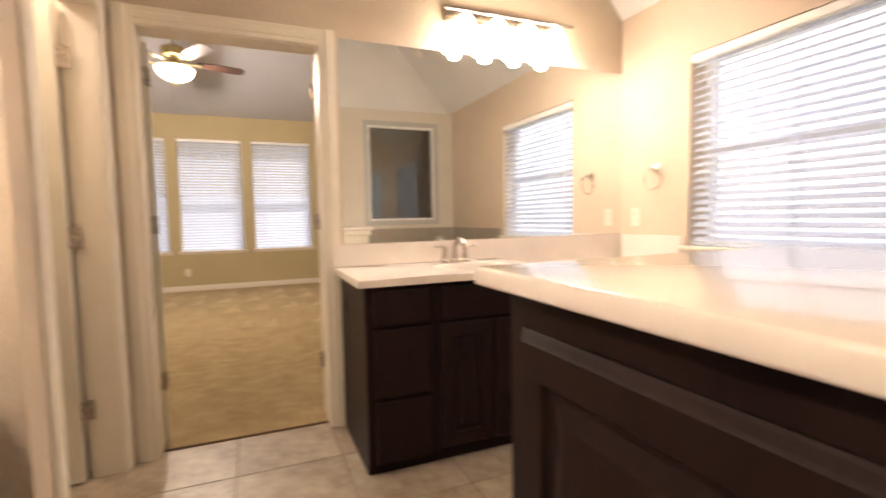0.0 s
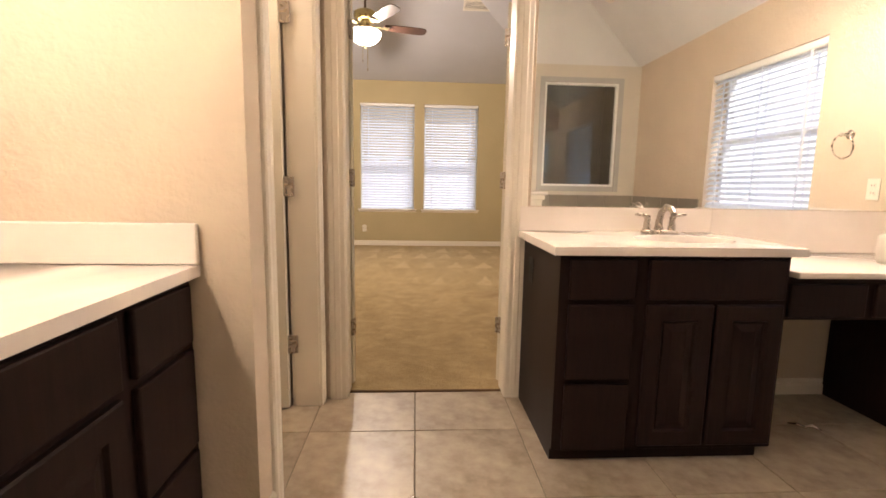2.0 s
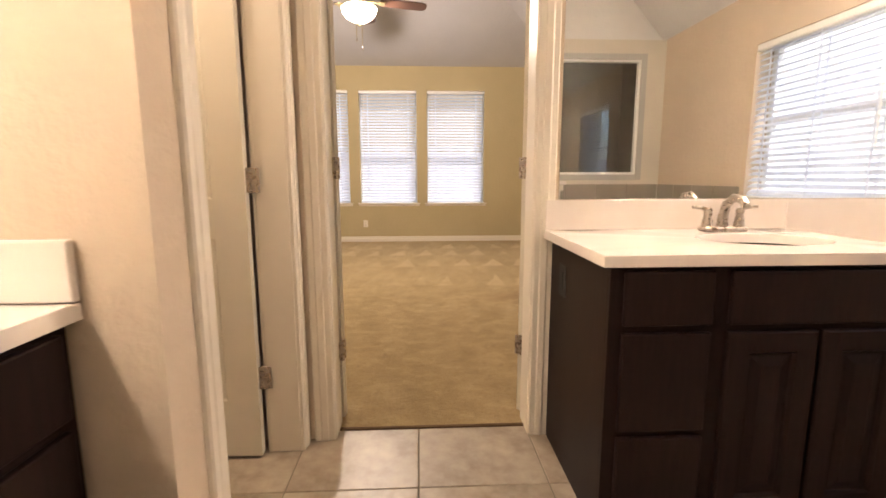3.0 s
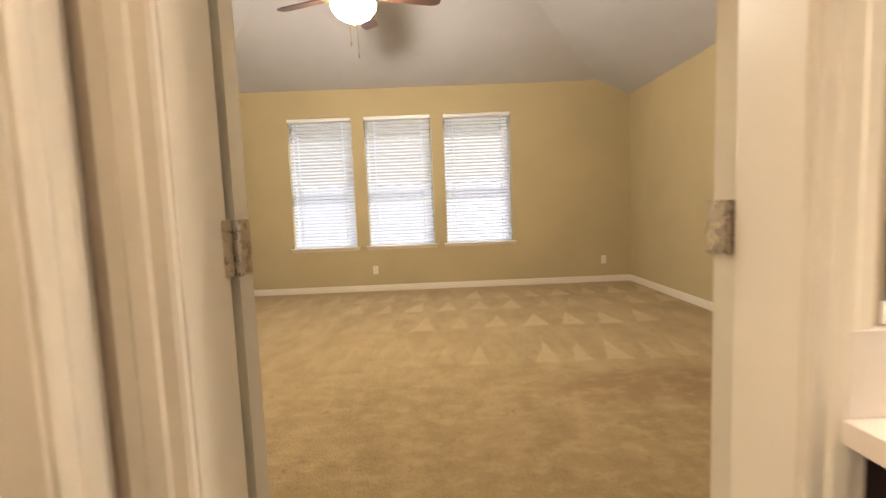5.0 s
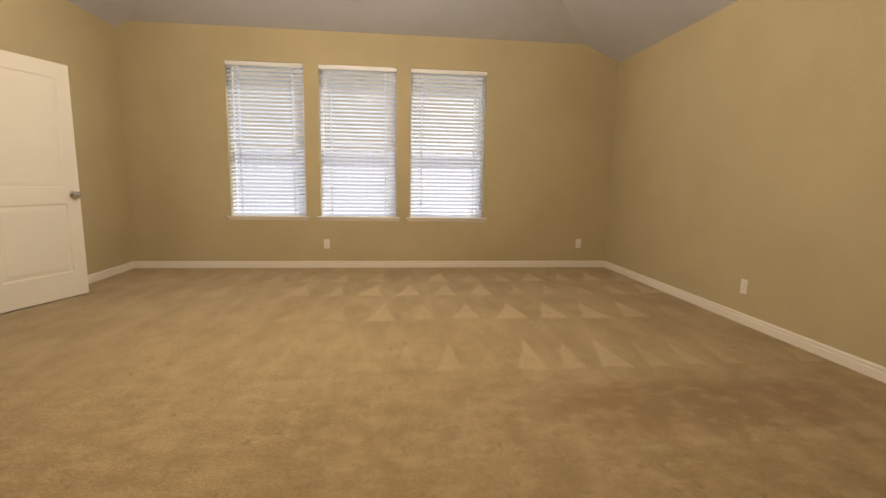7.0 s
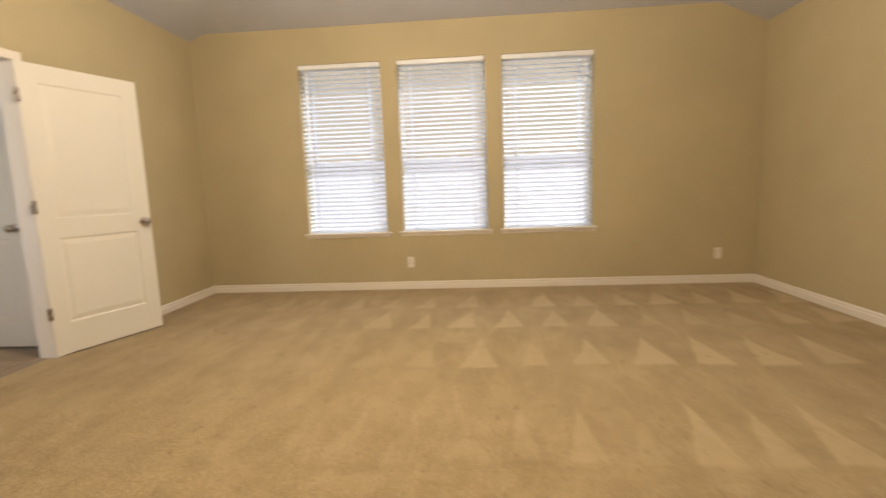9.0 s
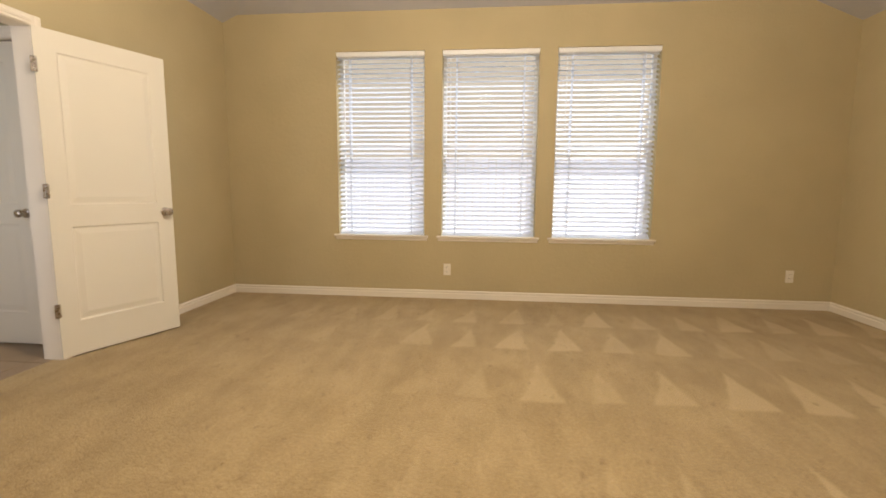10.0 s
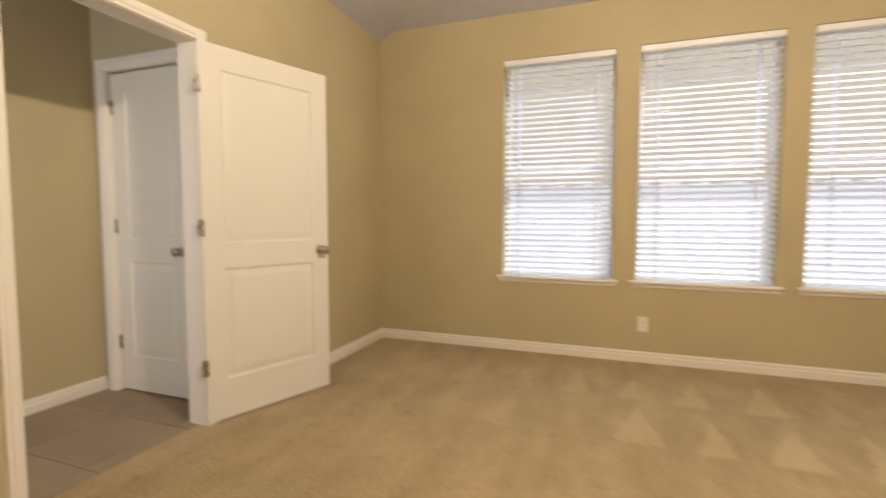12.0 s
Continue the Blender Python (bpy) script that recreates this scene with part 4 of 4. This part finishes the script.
# framed glass panel of the shower, in the south wall
pan = thing("shower_window", "silver framed glass panel looking into the dark shower", "window", None, "", "structure")
PX0, PX1, PZ0, PZ1 = 1.335, 2.145, 1.085, 2.19
part("casing", boxes((PX0 - 0.055, PX0, SB, SB + 0.012, PZ0 - 0.055, PZ1 + 0.055, 0.002), (PX1, PX1 + 0.055, SB, SB + 0.012, PZ0 - 0.055, PZ1 + 0.055, 0.002),
                     (PX0, PX1, SB, SB + 0.012, PZ1, PZ1 + 0.055, 0.002), (PX0, PX1, SB, SB + 0.012, PZ0 - 0.055, PZ0, 0.002)), M_GREYTILE, pan, "grey tile border")
part("window_frame", boxes((PX0, PX0 + 0.022, SB - 0.05, SB - 0.005, PZ0, PZ1), (PX1 - 0.022, PX1, SB - 0.05, SB - 0.005, PZ0, PZ1),
                           (PX0 + 0.022, PX1 - 0.022, SB - 0.05, SB - 0.005, PZ1 - 0.022, PZ1), (PX0 + 0.022, PX1 - 0.022, SB - 0.05, SB - 0.005, PZ0, PZ0 + 0.022)), M_VINYL, pan)
part("pane", boxes((PX0 + 0.022, PX1 - 0.022, SB - 0.032, SB - 0.026, PZ0 + 0.022, PZ1 - 0.022)), M_PANE, pan)
structure("wall_shower", boxes((1.15, EB, SB - 1.1, SB - 1.0, 0, TOP), (1.05, 1.15, SB - 1.1, SB - 0.17, 0, TOP), (EB, EB + 0.1, SB - 1.1, SB - 0.12, 0, TOP)), M_SHOWER, "dark brown tiled shower wall")

# tile band round the tub
def tile_band(name, x0, x1, y0, y1, along):
    root = thing(name, "taupe tile band above the tub", "tile band", None, "", "structure")
    n = max(1, round((x1 - x0 if along == "x" else y1 - y0) / 0.30))
    for r in range(2):
        for k in range(n):
            if along == "x":
                a, b = x0 + (x1 - x0) * k / n, x0 + (x1 - x0) * (k + 1) / n
                part("tile", boxes((a + 0.002, b - 0.002, y0, y1, 0.39 + r * 0.300, 0.688 + r * 0.300, 0.0015)), M_WALLTILE, root)
            else:
                a, b = y0 + (y1 - y0) * k / n, y0 + (y1 - y0) * (k + 1) / n
                part("tile", boxes((x0, x1, a + 0.002, b - 0.002, 0.39 + r * 0.300, 0.688 + r * 0.300, 0.0015)), M_WALLTILE, root)


tile_band("tub_tile_south", 1.115, EB - 0.012, SB + 0.001, SB + 0.011, "x")
tile_band("tub_tile_east", EB - 0.011, EB - 0.001, SB + 0.012, -1.72, "y")

structure("threshold", boxes((-0.378, 0.408, -0.014, 0.004, -0.004, 0.006, 0.002)), M_THRESH, "worn brown carpet edge strip in the doorway", "threshold")
# added backdrops that glow to set the brightness between the bedroom slats
structure("backdrop_glow_tan", boxes((-14, 8, 13.0, 13.2, -0.3, 5.2)), M_TAN_GLOW, "tan glowing backdrop wall seen through the blinds", "backdrop")
structure("backdrop_glow_boards", boxes(*[(-14 + 0.16 * k, -13.85 + 0.16 * k, 11.0, 11.03, -0.3, 1.72 + 0.02 * (k % 3)) for k in range(137)]), M_BOARD_GLOW, "pale glowing boards added as bright outdoors behind the blinds", "backdrop")
# added backdrop, glowing so that the bathroom blind looks daylit from behind
structure("backdrop_glow_side", boxes((8.0, 8.2, -14, 8, -0.3, 5.0)), M_SIDE_GLOW, "pale glowing backdrop added outside the bathroom blinds", "backdrop")

stop = thing("floor_door_stop", "satin nickel dome door stop on the tile floor", "door stop", pose(-0.05, -0.87, 0))
part("dome", lathe(bmesh.new(), ((0.024, 0.0), (0.024, 0.006), (0.021, 0.016), (0.013, 0.024), (0.003, 0.027)), 20), M_NICKEL, stop, "", True)
part("rubber_pad", boxes((-0.012, 0.012, -0.0265, -0.021, 0.004, 0.017, 0.002)), M_DARK, stop)
scrap = thing("foil_scrap", "small crumpled silver foil scrap on the floor", "scrap", pose(1.72, -0.43, 0.004, 0, 0, -25))
part("strip", tube(bmesh.new(), ((-0.06, 0.01, 0.006), (-0.035, -0.006, 0.016), (0.0, 0.0, 0.004), (0.03, 0.006, 0.014), (0.06, -0.012, 0.005)), 0.005, 8, (0.004, 0.008, 0.006, 0.008, 0.003)), M_CHROME, scrap, "", True)
det = thing("smoke_detector", "white round smoke detector on the sloping ceiling", "smoke detector", pose(1.862, -2.645, 2.957, 0, 47.7, 0))
part("base", lathe(bmesh.new(), ((0.068, 0.0), (0.068, -0.010), (0.062, -0.014)), 28), M_PLASTIC, det, "", True)
part("cover", lathe(bmesh.new(), ((0.058, -0.014), (0.055, -0.030), (0.040, -0.038), (0.01, -0.040)), 28), M_PLASTIC, det, "", True)

# ---- floor tiles, last ----
bath_floor = structure("floor_bathroom", boxes((-1.5, EB + 0.02, SB - 0.02, -0.011, -0.03, -0.004)), M_GROUT, "beige ceramic tile floor with thin grout joints", "floor")
TS, GAP = 0.457, 0.005
tile_mesh = mesh_of("tile", boxes((GAP / 2, TS - GAP / 2, GAP / 2, TS - GAP / 2, -0.006, 0.0, 0.0015)), M_TILE)
TX, TY = -0.045, -0.395
for i in range(-4, 7):
    for j in range(-7, 2):
        x, y = TX + i * TS, TY + j * TS
        xa, xb, ya, yb = max(x, -1.48), min(x + TS, EB), max(y, SB), min(y + TS, -0.012)
        if xb - xa < 0.02 or yb - ya < 0.02:
            continue
        if xb - xa > TS - 1e-4 and yb - ya > TS - 1e-4:
            ob = new("tile", tile_mesh)
            ob.location = (x, y, 0)
        else:
            ob = new("tile", mesh_of("tile", boxes((xa - x + GAP / 2, xb - x - GAP / 2, ya - y + GAP / 2, yb - y - GAP / 2, -0.006, 0.0, 0.0015)), M_TILE))
            ob.location = (x, y, 0)
        ob.parent = bath_floor

hall_floor = structure("floor_hall", boxes((-4.3, WR - 0.061, 1.5, 4.74, -0.03, -0.004)), M_GROUT, "grey beige tile floor of the hall", "floor")
for i in range(3):
    for j in range(8):
        x, y = -4.3 + i * TS, 1.5 + j * TS
        xb, yb = min(x + TS, WR - 0.061), min(y + TS, 4.74)
        if xb - x < 0.02 or yb - y < 0.02:
            continue
        ob = new("tile", mesh_of("tile", boxes((GAP / 2, xb - x - GAP / 2, GAP / 2, yb - y - GAP / 2, -0.006, 0.0, 0.0015)), M_HALLTILE))
        ob.location = (x, y, 0)
        ob.parent = hall_floor
